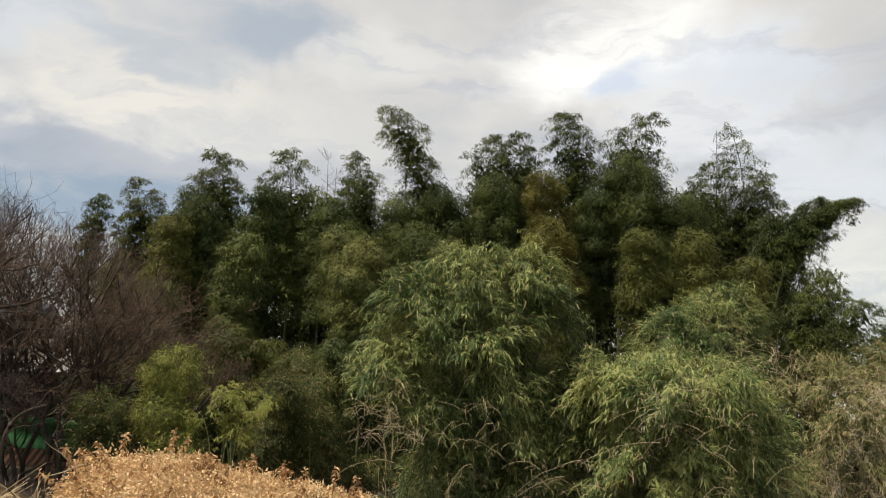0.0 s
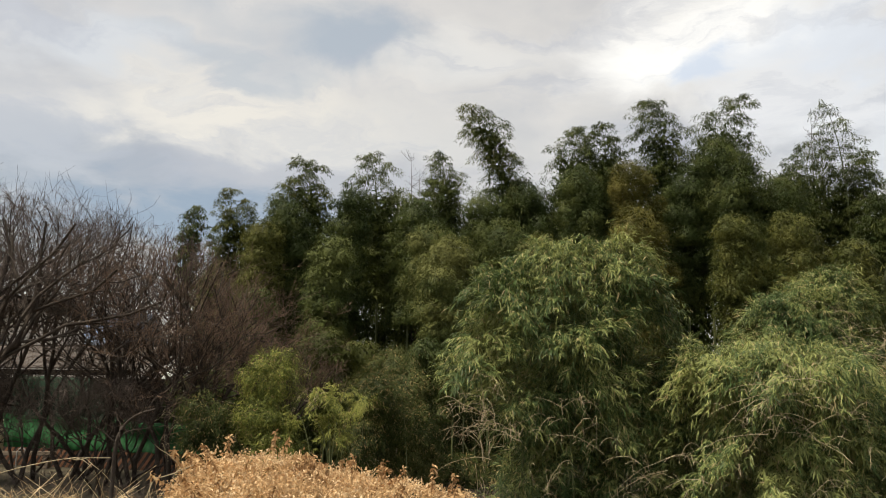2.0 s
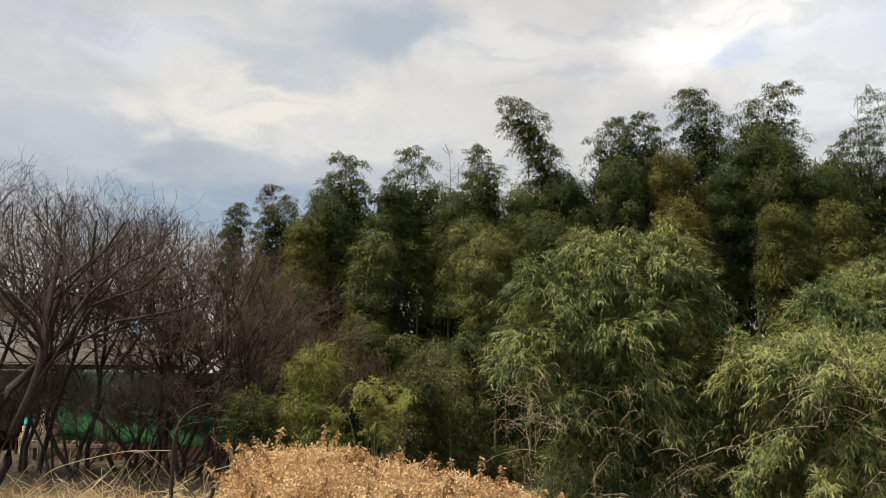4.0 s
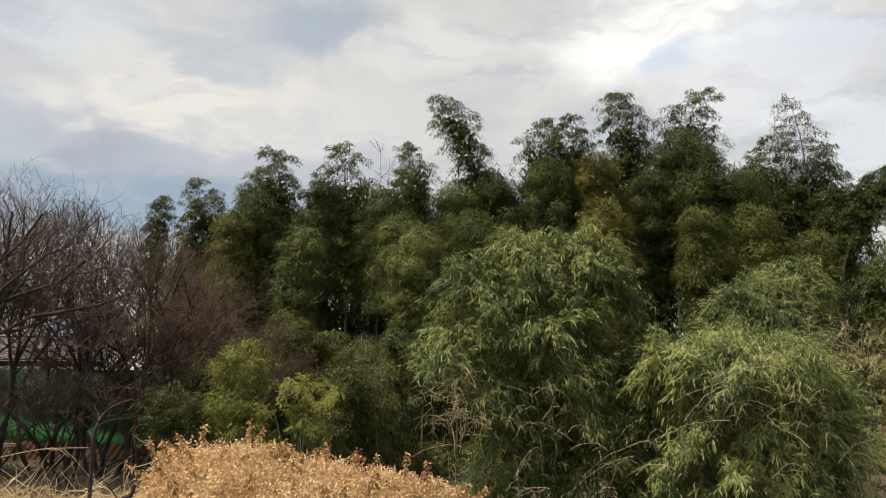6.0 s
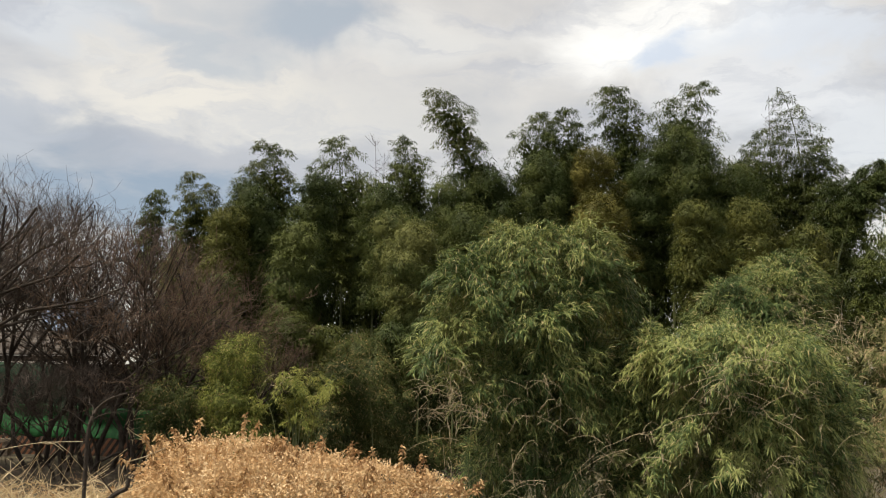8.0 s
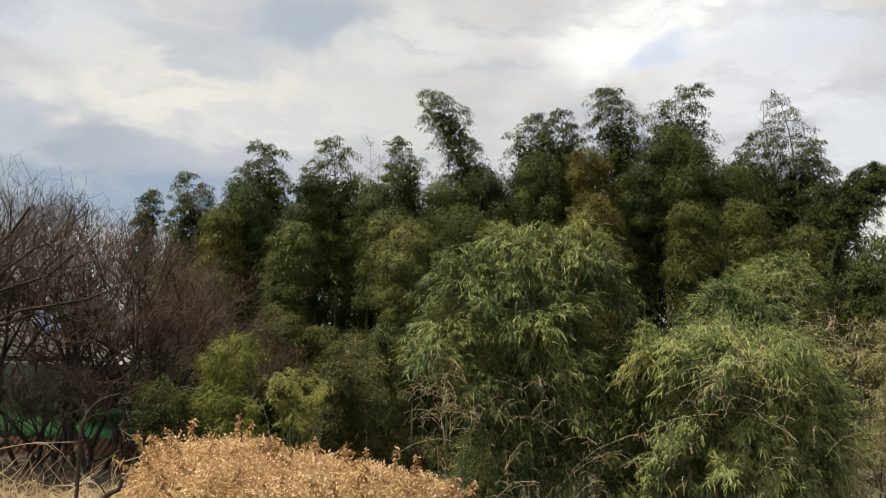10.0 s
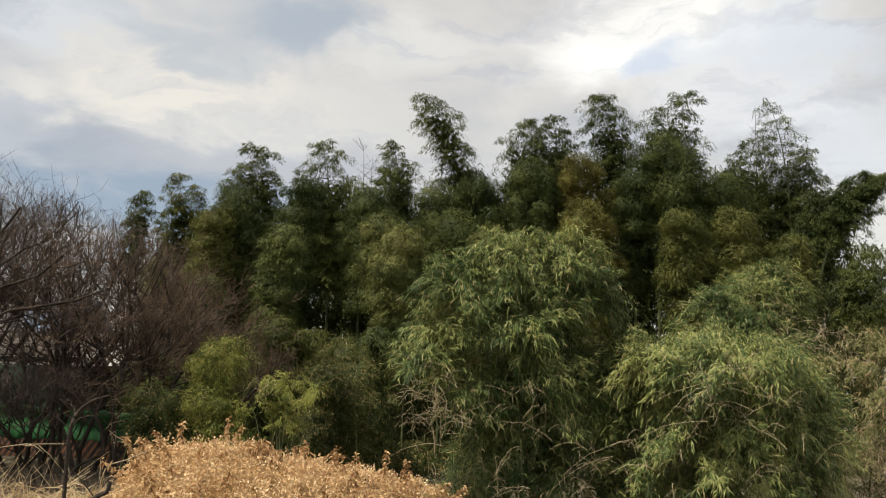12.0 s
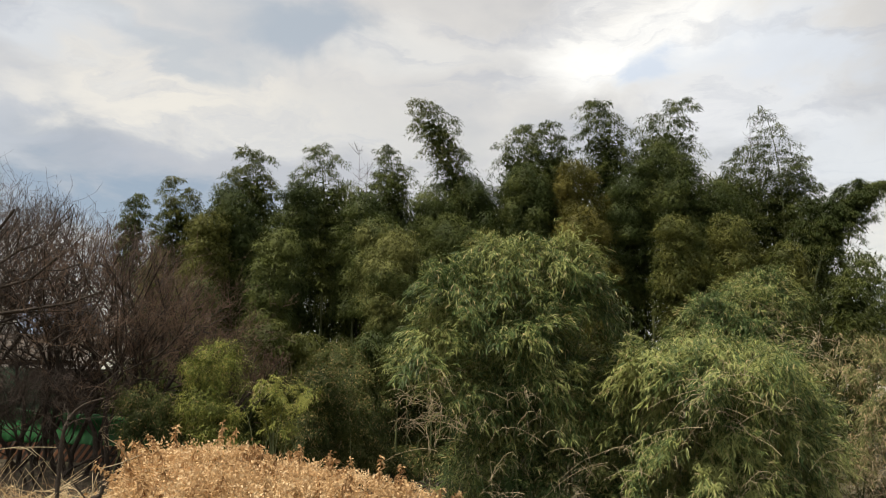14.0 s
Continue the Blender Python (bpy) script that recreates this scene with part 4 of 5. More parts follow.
# ---- bare trees ----
def bare_tree(x, y, top, spread, lean, twig_mat, label, stems=3, seed=1, fineness=1.0, thick=0.055, group="bare trees"):
    """A leafless tree: a few stems from one foot, limbs, branches and a haze of twigs."""
    r = np.random.default_rng(seed)
    z0 = float(ground_height(np.array(x), np.array(y)))
    th = thing("bare_tree", (x, y, z0), label, "tree", group)
    wood, twigs = Buf(), Buf()
    h = top - z0
    limbs, small = [], []

    def grow(p, d, length, radius, level):
        n = (8, 7, 5)[level]
        pts = [p]
        step = length / (n - 1)
        d = unit(d)
        for _ in range(n - 1):
            d = unit(d + r.normal(0, (0.21, 0.21, 0.19)[level], 3) + [0, 0, (0.05, 0.07, 0.08)[level]])
            pts.append(pts[-1] + d * step)
        limbs.append((level, np.array(pts), np.linspace(radius, radius * (0.5 if level < 2 else 0.35), n)))
        kids = (int(r.integers(8, 10)), int(r.integers(7, 10)), int(r.integers(8, 11)))[level]
        for i in range(kids):
            s = r.uniform((0.42, 0.18, 0.15)[level], 1.0)
            k = min(n - 2, int(s * (n - 1)))
            q = pts[k] + (pts[k + 1] - pts[k]) * (s * (n - 1) - k)
            along = unit(pts[k + 1] - pts[k])
            off = unit(np.cross(along, r.normal(0, 1, 3)))
            nd = along * r.uniform(0.45, 0.9) + off * r.uniform(0.5, 1.0) + [0, 0, 0.28]
            ln = length * r.uniform(*((0.50, 0.78), (0.42, 0.68), (0.30, 0.52))[level])
            rd = max(0.0045, radius * (1 - 0.5 * s) * (0.55, 0.5, 0.45)[level])
            if level < 2:
                grow(q, nd, ln, rd, level + 1)
            else:
                small.append((*q, *unit(nd), ln, rd))

    for i in range(stems):
        a = i * 6.283 / stems + r.uniform(0, 1)
        d = np.array([math.cos(a) * spread * 0.30 + lean, math.sin(a) * spread * 0.2, h * 0.5])
        grow(np.array([math.cos(a) * 0.12, math.sin(a) * 0.12, -0.05]), d, h * r.uniform(0.42, 0.52), thick, 0)
    small = np.array(small)
    # the crown rounds off at its height: what would stand above is cut back
    fit = h / np.quantile(small[:, 2], 0.88)
    reach = np.quantile(np.hypot(small[:, 0], small[:, 1]), 0.95) * fit
    small[:, :3] *= fit
    small[:, 6] *= min(fit, 1.15)

    def ceiling_at(x, y):
        return h * (1 - 0.28 * np.clip(np.hypot(x, y) / reach, 0, 1.2) ** 2)

    for level, pts, rad in limbs:
        pts = pts * fit
        keep = pts[:, 2] < ceiling_at(pts[:, 0], pts[:, 1]) * 0.99
        k = int(np.argmin(keep)) if not keep.all() else len(pts)
        if k > 1:
            add_tube(wood, pts[:k], rad[:k], (7, 5, 3)[level])
    end = small[:, 2] + small[:, 6] * small[:, 5] * 0.6
    small = small[end < ceiling_at(small[:, 0], small[:, 1]) * (1 + 0.05 * r.uniform(-1, 1, len(small)))]
    small = small[small[:, 2] > h * (0.30 + 0.22 * r.uniform(-1, 1, len(small)))]   # bare below the crown
    # twigs, and finer ones on them

    def sprout(p, d, ln, rd, k, rise):
        pts = [p]
        for _ in range(k - 1):
            d = unit(d + r.normal(0, 0.20, d.shape) + [0, 0, rise])
            pts.append(pts[-1] + d * ln[:, None] / (k - 1))
        pts = np.stack(pts, 1)
        add_tubes(twigs, pts, rd[:, None] * np.linspace(1, 0.45, k)[None], 3)
        return pts

    pts = sprout(small[:, :3], small[:, 3:6], small[:, 6], small[:, 7], 3, 0.08)
    rep = np.repeat(np.arange(len(small)), int(round(2.4 * fineness)))
    s = r.uniform(0.1, 1.999, len(rep))
    i = s.astype(int)
    q = pts[rep, i] + (pts[rep, i + 1] - pts[rep, i]) * (s - i)[:, None]
    d = unit(pts[rep, i + 1] - pts[rep, i]) * 0.8 + r.normal(0, 0.55, (len(rep), 3)) + [0, 0, 0.15]
    sprout(q, unit(d), small[rep, 6] * r.uniform(0.3, 0.62, len(rep)), np.full(len(rep), 0.0033), 2, 0.06)
    put("trunk", wood.mesh("trunk", M["bark"], True), th)
    tagged(put("crown", twigs.mesh("crown", M[twig_mat]), th), kind="stuff")
    return th


bare_tree(-9.87, 18, 6.54, 3.2, 0, "twig", "leafless tree with dark stems and a haze of grey-brown twigs", 3, 1, 0.7, 0.055)
bare_tree(-9.01, 18.5, 6.39, 2.6, 0.1, "twig", "leafless tree with dark stems and a haze of grey-brown twigs", 3, 2, 0.7, 0.055)
bare_tree(-8.22, 19, 6.07, 2.4, 0.1, "twig", "leafless tree with dark stems and a haze of grey-brown twigs", 3, 4, 0.8, 0.055)
bare_tree(-7.07, 18.5, 5.53, 2.2, 0.1, "twig", "leafless tree with dark stems and a haze of grey-brown twigs", 2, 14, 1.0, 0.055)
bare_tree(-5.58, 17.5, 4.98, 2.0, 0.1, "twig_red", "leafless shrubby tree with fine reddish brown twigs", 3, 5, 1.0, 0.055)
bare_tree(-4.95, 18, 4.32, 1.6, 0.1, "twig_red", "leafless shrubby tree with fine reddish brown twigs", 3, 6, 1.0, 0.055)
bare_tree(-9.16, 15, 5.59, 3, 0.25, "twig", "large leafless tree with a thick leaning trunk", 2, 3, 0.7, 0.10)
bare_tree(-11.76, 18, 7.01, 3, 0, "twig", "leafless tree with dark stems and a haze of grey-brown twigs", 2, 11, 1.0, 0.055)
bare_tree(-7.29, 17.6, 2.16, 1.6, 0, "twig", "leafless shrub of thin dark stems below taller bare trees", 1, 21, 0.7, 0.03)
bare_tree(-5.75, 17.2, 2.32, 1.6, 0, "twig", "leafless shrub of thin dark stems below taller bare trees", 2, 22, 0.7, 0.03)
for x, y, top, n, seed in ((-10.4, 17.0, 2.3, 3, 31), (-8.8, 17.2, 2.5, 3, 32), (-6.6, 16.8, 2.2, 3, 33), (-9.6, 19.6, 2.8, 3, 34), (-7.8, 20.0, 2.6, 3, 35)):
    bare_tree(x, y, top, 1.8, 0, "twig", "leafless shrub of thin dark stems below taller bare trees", n, seed, 0.5, 0.03)
bare_tree(-6.65, 18.8, 5.29, 2.2, 0.1, "twig_red", "leafless shrubby tree with fine reddish brown twigs", 3, 27, 1.2, 0.055)
bare_tree(-8.00, 19.5, 4.80, 2.4, 0, "twig", "leafless tree with dark stems and a haze of grey-brown twigs", 3, 28, 1.1, 0.055)
bare_tree(-4.31, 17.6, 3.23, 1.5, 0.1, "twig_red", "leafless shrubby tree with fine reddish brown twigs", 3, 25, 1.0, 0.04)



# ---- withered bush and dry grass ----
def dry_bush(lobes, label, fans, feet):
    """A dense withered bush: stems, and curled leaves in bunches, with seed stalks standing out of the top."""
    lobes = np.array(lobes, float)
    cx, cy = feet
    z0 = float(ground_height(np.array(cx), np.array(cy)))
    th = thing("withered_bush", (cx, cy, z0), label, "bush")
    lobes = lobes - np.array([cx, cy, z0, 0, 0, 0])
    stems, leaves, stalks = Buf(), Buf(), Buf()
    vol = (lobes[:, 3] * lobes[:, 4] * lobes[:, 5]) ** (2 / 3)
    share = np.round(fans * vol / vol.sum()).astype(int)
    for lb, k in zip(lobes, share):
        for _ in range(14):
            foot = np.array([lb[0] * 0.6 + rng.normal(0, 0.15), lb[1] * 0.6 + rng.normal(0, 0.15), 0])
            add_tube(stems, arc(foot, lb[:3] + rng.uniform(-0.6, 0.6, 3) * lb[3:], 0.1, 6), np.linspace(0.009, 0.003, 6), 4)
        d = unit(rng.normal(0, 1, (k, 3)) + [0, -0.2, 0.5])
        rad = rng.uniform(0.55, 1.0, (k, 1)) ** 0.5 * (1 + 0.12 * np.sin(d[:, :1] * 9 + lb[0] * 5) * np.sin(d[:, 1:2] * 8 + 1))
        anchor = lb[:3] + d * rad * lb[3:]
        rep = np.repeat(np.arange(k), 7)
        n = len(rep)
        way = 0.7 * d[rep] + rng.normal(0, 0.6, (n, 3)) + [0, 0, 0.15]
        base = anchor[rep] + rng.normal(0, 0.022, (n, 3))
        add_leaves(leaves, base, way, rng.normal(0, 1, (n, 3)) + [0, 0, 0.6], rng.uniform(0.022, 0.044, n),
                   rng.uniform(0.009, 0.019, n), rng.uniform(-0.1, 0.5, n), 4)
        for _ in range(int(26 * lb[3])):                            # leafy stalks that stand out
            q = unit(rng.normal(0, 1, 3) * [1, 1, 0.3] + [0, 0, 0.8])
            a = lb[:3] + q * lb[3:] * 0.9
            ln = rng.uniform(0.10, 0.24)
            b = a + unit(q * [0.5, 0.5, 1] + rng.normal(0, 0.15, 3)) * ln
            add_tube(stems, arc(a, b, 0.0, 4), [0.004, 0.003, 0.003, 0.002], 3)
            m = int(ln * 190)
            s = rng.uniform(0.2, 1.05, (m, 1))
            add_leaves(stalks, a + (b - a) * s + rng.normal(0, 0.008, (m, 3)), rng.normal(0, 0.8, (m, 3)) + [0, 0, -0.2],
                       rng.normal(0, 1, (m, 3)), rng.uniform(0.032, 0.06, m), rng.uniform(0.013, 0.026, m), rng.uniform(0, 0.6, m))
    tagged(put("stems", stems.mesh("stems", M["dry_brown"]), th), kind="stuff")
    tagged(put("leaves", leaves.mesh("leaves", M["dry_leaf"]), th), kind="stuff")
    tagged(put("fringe", stalks.mesh("fringe", M["dry_brown"]), th, "brown leafy stalks standing out of the bush"), kind="stuff")
    return th


dry_bush([
    (-1.52, 7.6, 0.86, 0.78, 0.7, 0.42),
    (-1.87, 7.4, 0.89, 0.45, 0.41, 0.38),
    (-0.91, 7.5, 0.83, 0.67, 0.6, 0.33),
    (-0.32, 7.6, 0.77, 0.57, 0.51, 0.29),
    (-1.12, 7.0, 0.71, 1.24, 1.12, 0.43),
    (0.18, 7.7, 0.68, 0.42, 0.38, 0.24),
], "dense withered bush with pale orange-brown curled leaves", 9500, (-1.10, 7.5))



def straw_patch(x0, x1, y0, y1, count, tall, label, mat="straw"):
    """A tangle of dead grass stalks, bent and fallen over one another."""
    buf = Buf()
    x, y = rng.uniform(x0, x1, count), rng.uniform(y0, y1, count)
    foot = np.stack([x, y, ground_height(x, y)], -1)
    ln = tall * rng.uniform(0.55, 1.15, count)
    a = rng.uniform(0, 6.283, count)
    out = np.stack([np.cos(a), np.sin(a), np.zeros(count)], -1)
    bend = rng.uniform(0.4, 1.3, count)
    k = 5
    s = np.linspace(0, 1, k)
    pts = foot[:, None] + out[:, None] * (ln * bend * 0.8)[:, None, None] * (s ** 1.6)[None, :, None]
    pts[..., 2] += ln[:, None] * (s[None] - bend[:, None] * 0.72 * s[None] ** 2.0)
    pts[:, 1:] += np.cumsum(rng.normal(0, 0.04, (count, k - 1, 3)), 1)
    pts[..., 2] = np.maximum(pts[..., 2], foot[:, None, 2] + 0.01)
    add_tubes(buf, pts, np.where(rng.uniform(0, 1, count) < 0.14, 0.0062, rng.uniform(0.0018, 0.0044, count))[:, None] * np.linspace(1, 0.4, k)[None], 3)
    # dead blades
    rep = np.repeat(np.arange(count), 2)
    i = rng.integers(1, k - 1, len(rep))
    n = len(rep)
    add_leaves(buf, pts[rep, i], out[rep] + rng.normal(0, 0.8, (n, 3)), rng.normal(0, 1, (n, 3)), rng.uniform(0.12, 0.35, n),
               rng.uniform(0.006, 0.013, n), rng.uniform(0.2, 1.0, n), 4)
    ob = new("dry_grass", buf.mesh("dry_grass", M[mat]))
    return tagged(ob, label, "grass", kind="stuff")


def bent_stem(name, pts, radii, mat, label, forks=0, sides=7):
    """A single stem along a smooth line, with a few short side twigs."""
    pts = np.array(pts, float)
    u = np.linspace(0, len(pts) - 1, 22)
    k = np.arange(len(pts))
    line = np.stack([np.interp(u, k, pts[:, i]) for i in range(3)], -1)
    for _ in range(3):
        line[1:-1] = (line[:-2] + line[1:-1] * 2 + line[2:]) / 4
    th = thing(name, pts[0], label, "twig")
    line = line - pts[0]
    buf = Buf()
    add_tube(buf, line, np.interp(u, k, radii), sides)
    put("stem", buf.mesh("stem", M[mat], True), th)
    for i in range(forks):
        b = Buf()
        j = int(rng.integers(4, 20))
        e = line[j] + rng.normal(0, 0.12, 3) + [0, 0, 0.12]
        add_tube(b, arc(line[j], e, 0.02, 5, 0.006), np.linspace(0.004, 0.0015, 5), 4)
        put("twig", b.mesh("twig", M[mat]), th)
    return th


straw_patch(-4.74, -2.15, 5.2, 8.4, 3300, 1.45, "tangle of pale dead grass and bent stalks")
straw_patch(-7.37, -2.75, 8.6, 13.5, 1500, 0.6, "brown dead weeds on dark soil", "dry_brown")
straw_patch(-4.74, -2.08, 5.0, 8.8, 2300, 0.95, "low mat of pale dead grass")
straw_patch(-11.33, -4.28, 14.5, 20.0, 1000, 0.55, "dark dead weeds under bare trees", "twig")
# added dark cover over ground that the sun makes too bright
straw_patch(-1.52, 1.63, 10.0, 19.5, 1000, 0.6, "dark dead weeds added to darken the foot of a grove", "twig")
bent_stem("bent_sapling", [(-2.03, 5.5, -0.06), (-2.034, 5.5, 1.238), (-2.038, 5.5, 1.466), (-1.999, 5.5, 1.584), (-1.912, 5.5, 1.657), (-1.799, 5.5, 1.688)], (0.014, 0.013, 0.012, 0.010, 0.008, 0.006), "bark", "bent dead stem with a grey curved tip among dry grass", 7)
bent_stem("bent_stalk", [(-3.37, 6.0, 0.0), (-3.227, 6.0, 1.176), (-2.873, 6.0, 1.283), (-2.555, 6.0, 1.348), (-2.224, 6.0, 1.35)], (0.0034, 0.0034, 0.003, 0.0026, 0.002), "dead_cane", "pale dead stalk arching over dry grass", 3)
bent_stem("bent_stalk", [(-2.09, 6.0, 0.0), (-1.98, 6.0, 1.202), (-1.824, 6.0, 1.244), (-1.676, 6.0, 1.308)], (0.0045, 0.004, 0.0035, 0.003), "dead_cane", "pale dead stalk arching towards a withered bush", 2)
bent_stem("fallen_branch", [(-1.856, 5.4, 1.029), (-1.793, 5.4, 1.079), (-1.734, 5.4, 1.103), (-1.725, 5.4, 1.164)], (0.016, 0.016, 0.014, 0.012), "bark", "short broken branch lying in dry grass", 1)
bent_stem("leaning_stem", [(5.48, 9.0, -0.06), (5.55, 9.0, 1.039), (5.746, 8.9, 1.475), (6.113, 8.9, 1.947)], (0.035, 0.032, 0.026, 0.02), "bark", "dark leaning stem among dry bamboo twigs", 5)


# ---- building site behind the trees ----
def box(bm, x0, x1, y0, y1, z0, z1, bevel=0.0):
    r = bmesh.ops.create_cube(bm, size=1)
    for v in r["verts"]:
        v.co = Vector((x0 + (v.co.x + 0.5) * (x1 - x0), y0 + (v.co.y + 0.5) * (y1 - y0), z0 + (v.co.z + 0.5) * (z1 - z0)))
    if bevel:
        bmesh.ops.bevel(bm, geom=list({e for v in r["verts"] for e in v.link_edges}), offset=bevel, segments=2, affect="EDGES")


def box_part(name, size, mat, parent, label="", bevel=0.01):
    bm = bmesh.new()
    box(bm, *size, bevel)
    return part(name, bm, M[mat], parent, label)


def hung_sheet(name, p0, p1, z_low, z_high, mat, label, category, folds=9, deep=0.05, slope=0.0):
    """A sheet hung between two points, with folds, creases and a sagging hem; 1 cm thick."""
    th = thing(name, (*p0, 0), label, category)
    p0, p1 = np.array(p0, float), np.array(p1, float)
    run = np.linalg.norm(p1 - p0)
    along = np.append((p1 - p0) / run, 0)
    face = np.array([along[1], -along[0], 0])
    nu, nv = 90, 22
    u, v = np.meshgrid(np.linspace(0, 1, nu), np.linspace(0, 1, nv), indexing="ij")
    ph = rng.uniform(0, 6, 4)
    w = deep * (np.sin(u * folds * 6.28 + ph[0] + v * 2) * (0.4 + 0.6 * (1 - v)) + 0.5 * np.sin(u * folds * 15 + ph[1] - v * 4) * (1 - v))
    w += deep * 0.8 * np.sin(u * 5 + v * 7 + ph[2])
    sag = 0.05 * np.abs(np.sin(u * folds * 1.6 + ph[3]))
    z = z_low + (z_high + slope * u - sag - z_low) * v
    p = u[..., None] * run * along + w[..., None] * face
    p[..., 2] = z
    buf = Buf()
    i, j = np.meshgrid(np.arange(nu - 1), np.arange(nv - 1), indexing="ij")
    f = np.stack([i * nv + j, (i + 1) * nv + j, (i + 1) * nv + j + 1, i * nv + j + 1], -1).reshape(-1, 4)
    buf.add(p, f)
    ob = put("sheet", buf.mesh("sheet", M[mat], True), th)
    md = ob.modifiers.new("thick", "SOLIDIFY")
    md.thickness = 0.01
    rope = Buf()
    add_tube(rope, arc((0, 0, z_high), along * run + [0, 0, z_high + slope], -0.03, 12), np.full(12, 0.008), 5)
    put("rope", rope.mesh("rope", M["dark_wood"]), th)
    return th


# a low guard fence with slanting stripes, and sheets hung over a shed
FENCE_A, FENCE_B = (-12.43, 23.5), (-5.35, 20.5)
hung_sheet("green_sheet", FENCE_A, FENCE_B, 0.42, 1.36, "green_sheet", "green plastic sheet hung along a guard fence", "sheet", 11, 0.05, -0.22)
hung_sheet("green_net", (-12.61, 24.6), (-8.94, 23.2), 0.35, 2.45, "green_net", "dark green net hung from the eave of a shed", "net", 7, 0.06, -0.15)


def guard_fence(a, b, low, high):
    """Boards on posts, painted with slanting stripes; every stripe a raised strip."""
    th = thing("guard_fence", (*a, 0), "low guard fence with slanting orange and black stripes", "fence")
    run = math.dist(a, b)
    th.rotation_euler.z = math.atan2(b[1] - a[1], b[0] - a[0])
    n = 4
    for k in range(n):
        box_part("board", (run * k / n + 0.01, run * (k + 1) / n - 0.01, -0.012, 0.012, low, high), "board", th)
    for k in range(n + 1):
        box_part("post", (run * k / n - 0.03, run * k / n + 0.03, 0.014, 0.07, -0.1, high + 0.06), "grey_wood", th)
    bm = bmesh.new()
    h, w = high - low, 0.10
    v = [bm.verts.new(p) for p in ((0, 0, 0), (w, 0, 0), (w + h * 0.8, 0, h), (h * 0.8, 0, h))]
    f = bm.faces.new(v)
    r = bmesh.ops.extrude_face_region(bm, geom=[f])
    bmesh.ops.translate(bm, verts=[q for q in r["geom"] if isinstance(q, bmesh.types.BMVert)], vec=(0, -0.006, 0))
    bmesh.ops.recalc_face_normals(bm, faces=bm.faces)
    me = bpy.data.meshes.new("stripe")
    bm.to_mesh(me)
    bm.free()
    me.materials.append(M["stripe"])
    x = 0.02
    while x < run - h:
        ob = put("stripe", me, th)
        ob.location = (x, -0.0125, low)
        x += 0.21
    return th


guard_fence(FENCE_A, FENCE_B, -0.02, 0.44)


def shed(x0, x1, y0, y1, eave, ridge):
    """A low open shed: posts, a beam, a sloping roof laid with courses of sheets, a dark boarded back."""
    th = thing("shed", ((x0 + x1) / 2, y0, 0), "low dark wooden shed with a weathered grey-brown roof", "shed")
    o = Vector(th.location)
    def at(size):
        return (size[0] - o.x, size[1] - o.x, size[2] - o.y, size[3] - o.y, size[4], size[5])
    for k in range(5):
        x = x0 + 0.3 + (x1 - x0 - 0.6) * k / 4
        box_part("post", at((x - 0.06, x + 0.06, y0, y0 + 0.12, -0.1, eave)), "dark_wood", th)
    box_part("beam", at((x0, x1, y0 - 0.02, y0 + 0.14, eave, eave + 0.16)), "dark_wood", th)
    box_part("back_wall", at((x0, x1, y1 - 0.1, y1, -0.1, eave)), "dark_wood", th)
    box_part("side_wall", at((x0 - 0.1, x0, y0 + 0.2, y1, -0.1, eave)), "dark_wood", th)
    rows, cols = 7, 18
    bm = bmesh.new()
    box(bm, 0, (x1 - x0 + 0.6) / cols - 0.015, 0, 1.18 * math.hypot(y1 - y0, ridge - eave) / rows, 0, 0.03, 0.006)
    me = bpy.data.meshes.new("roof_sheet")
    bm.to_mesh(me)
    bm.free()
    me.materials.append(M["roof"])
    tilt = math.atan2(ridge - eave, y1 - y0 + 0.5)
    for i in range(rows):
        for j in range(cols):
            ob = put("roof_sheet", me, th)
            ob.location = (x0 - 0.3 + (x1 - x0 + 0.6) * j / cols - o.x, y0 - 0.5 + (y1 - y0 + 0.5) * i / rows - o.y,
                           eave + 0.17 + (ridge - eave) * i / rows)
            ob.rotation_euler = (tilt + 0.02, 0, rng.normal(0, 0.006))
    box_part("ridge", at((x0 - 0.3, x1 + 0.3, y1 - 0.06, y1 + 0.1, ridge + 0.12, ridge + 0.26)), "roof", th)
    return th


shed(-15.78, -9.40, 25.5, 29.5, 2.45, 3.35)


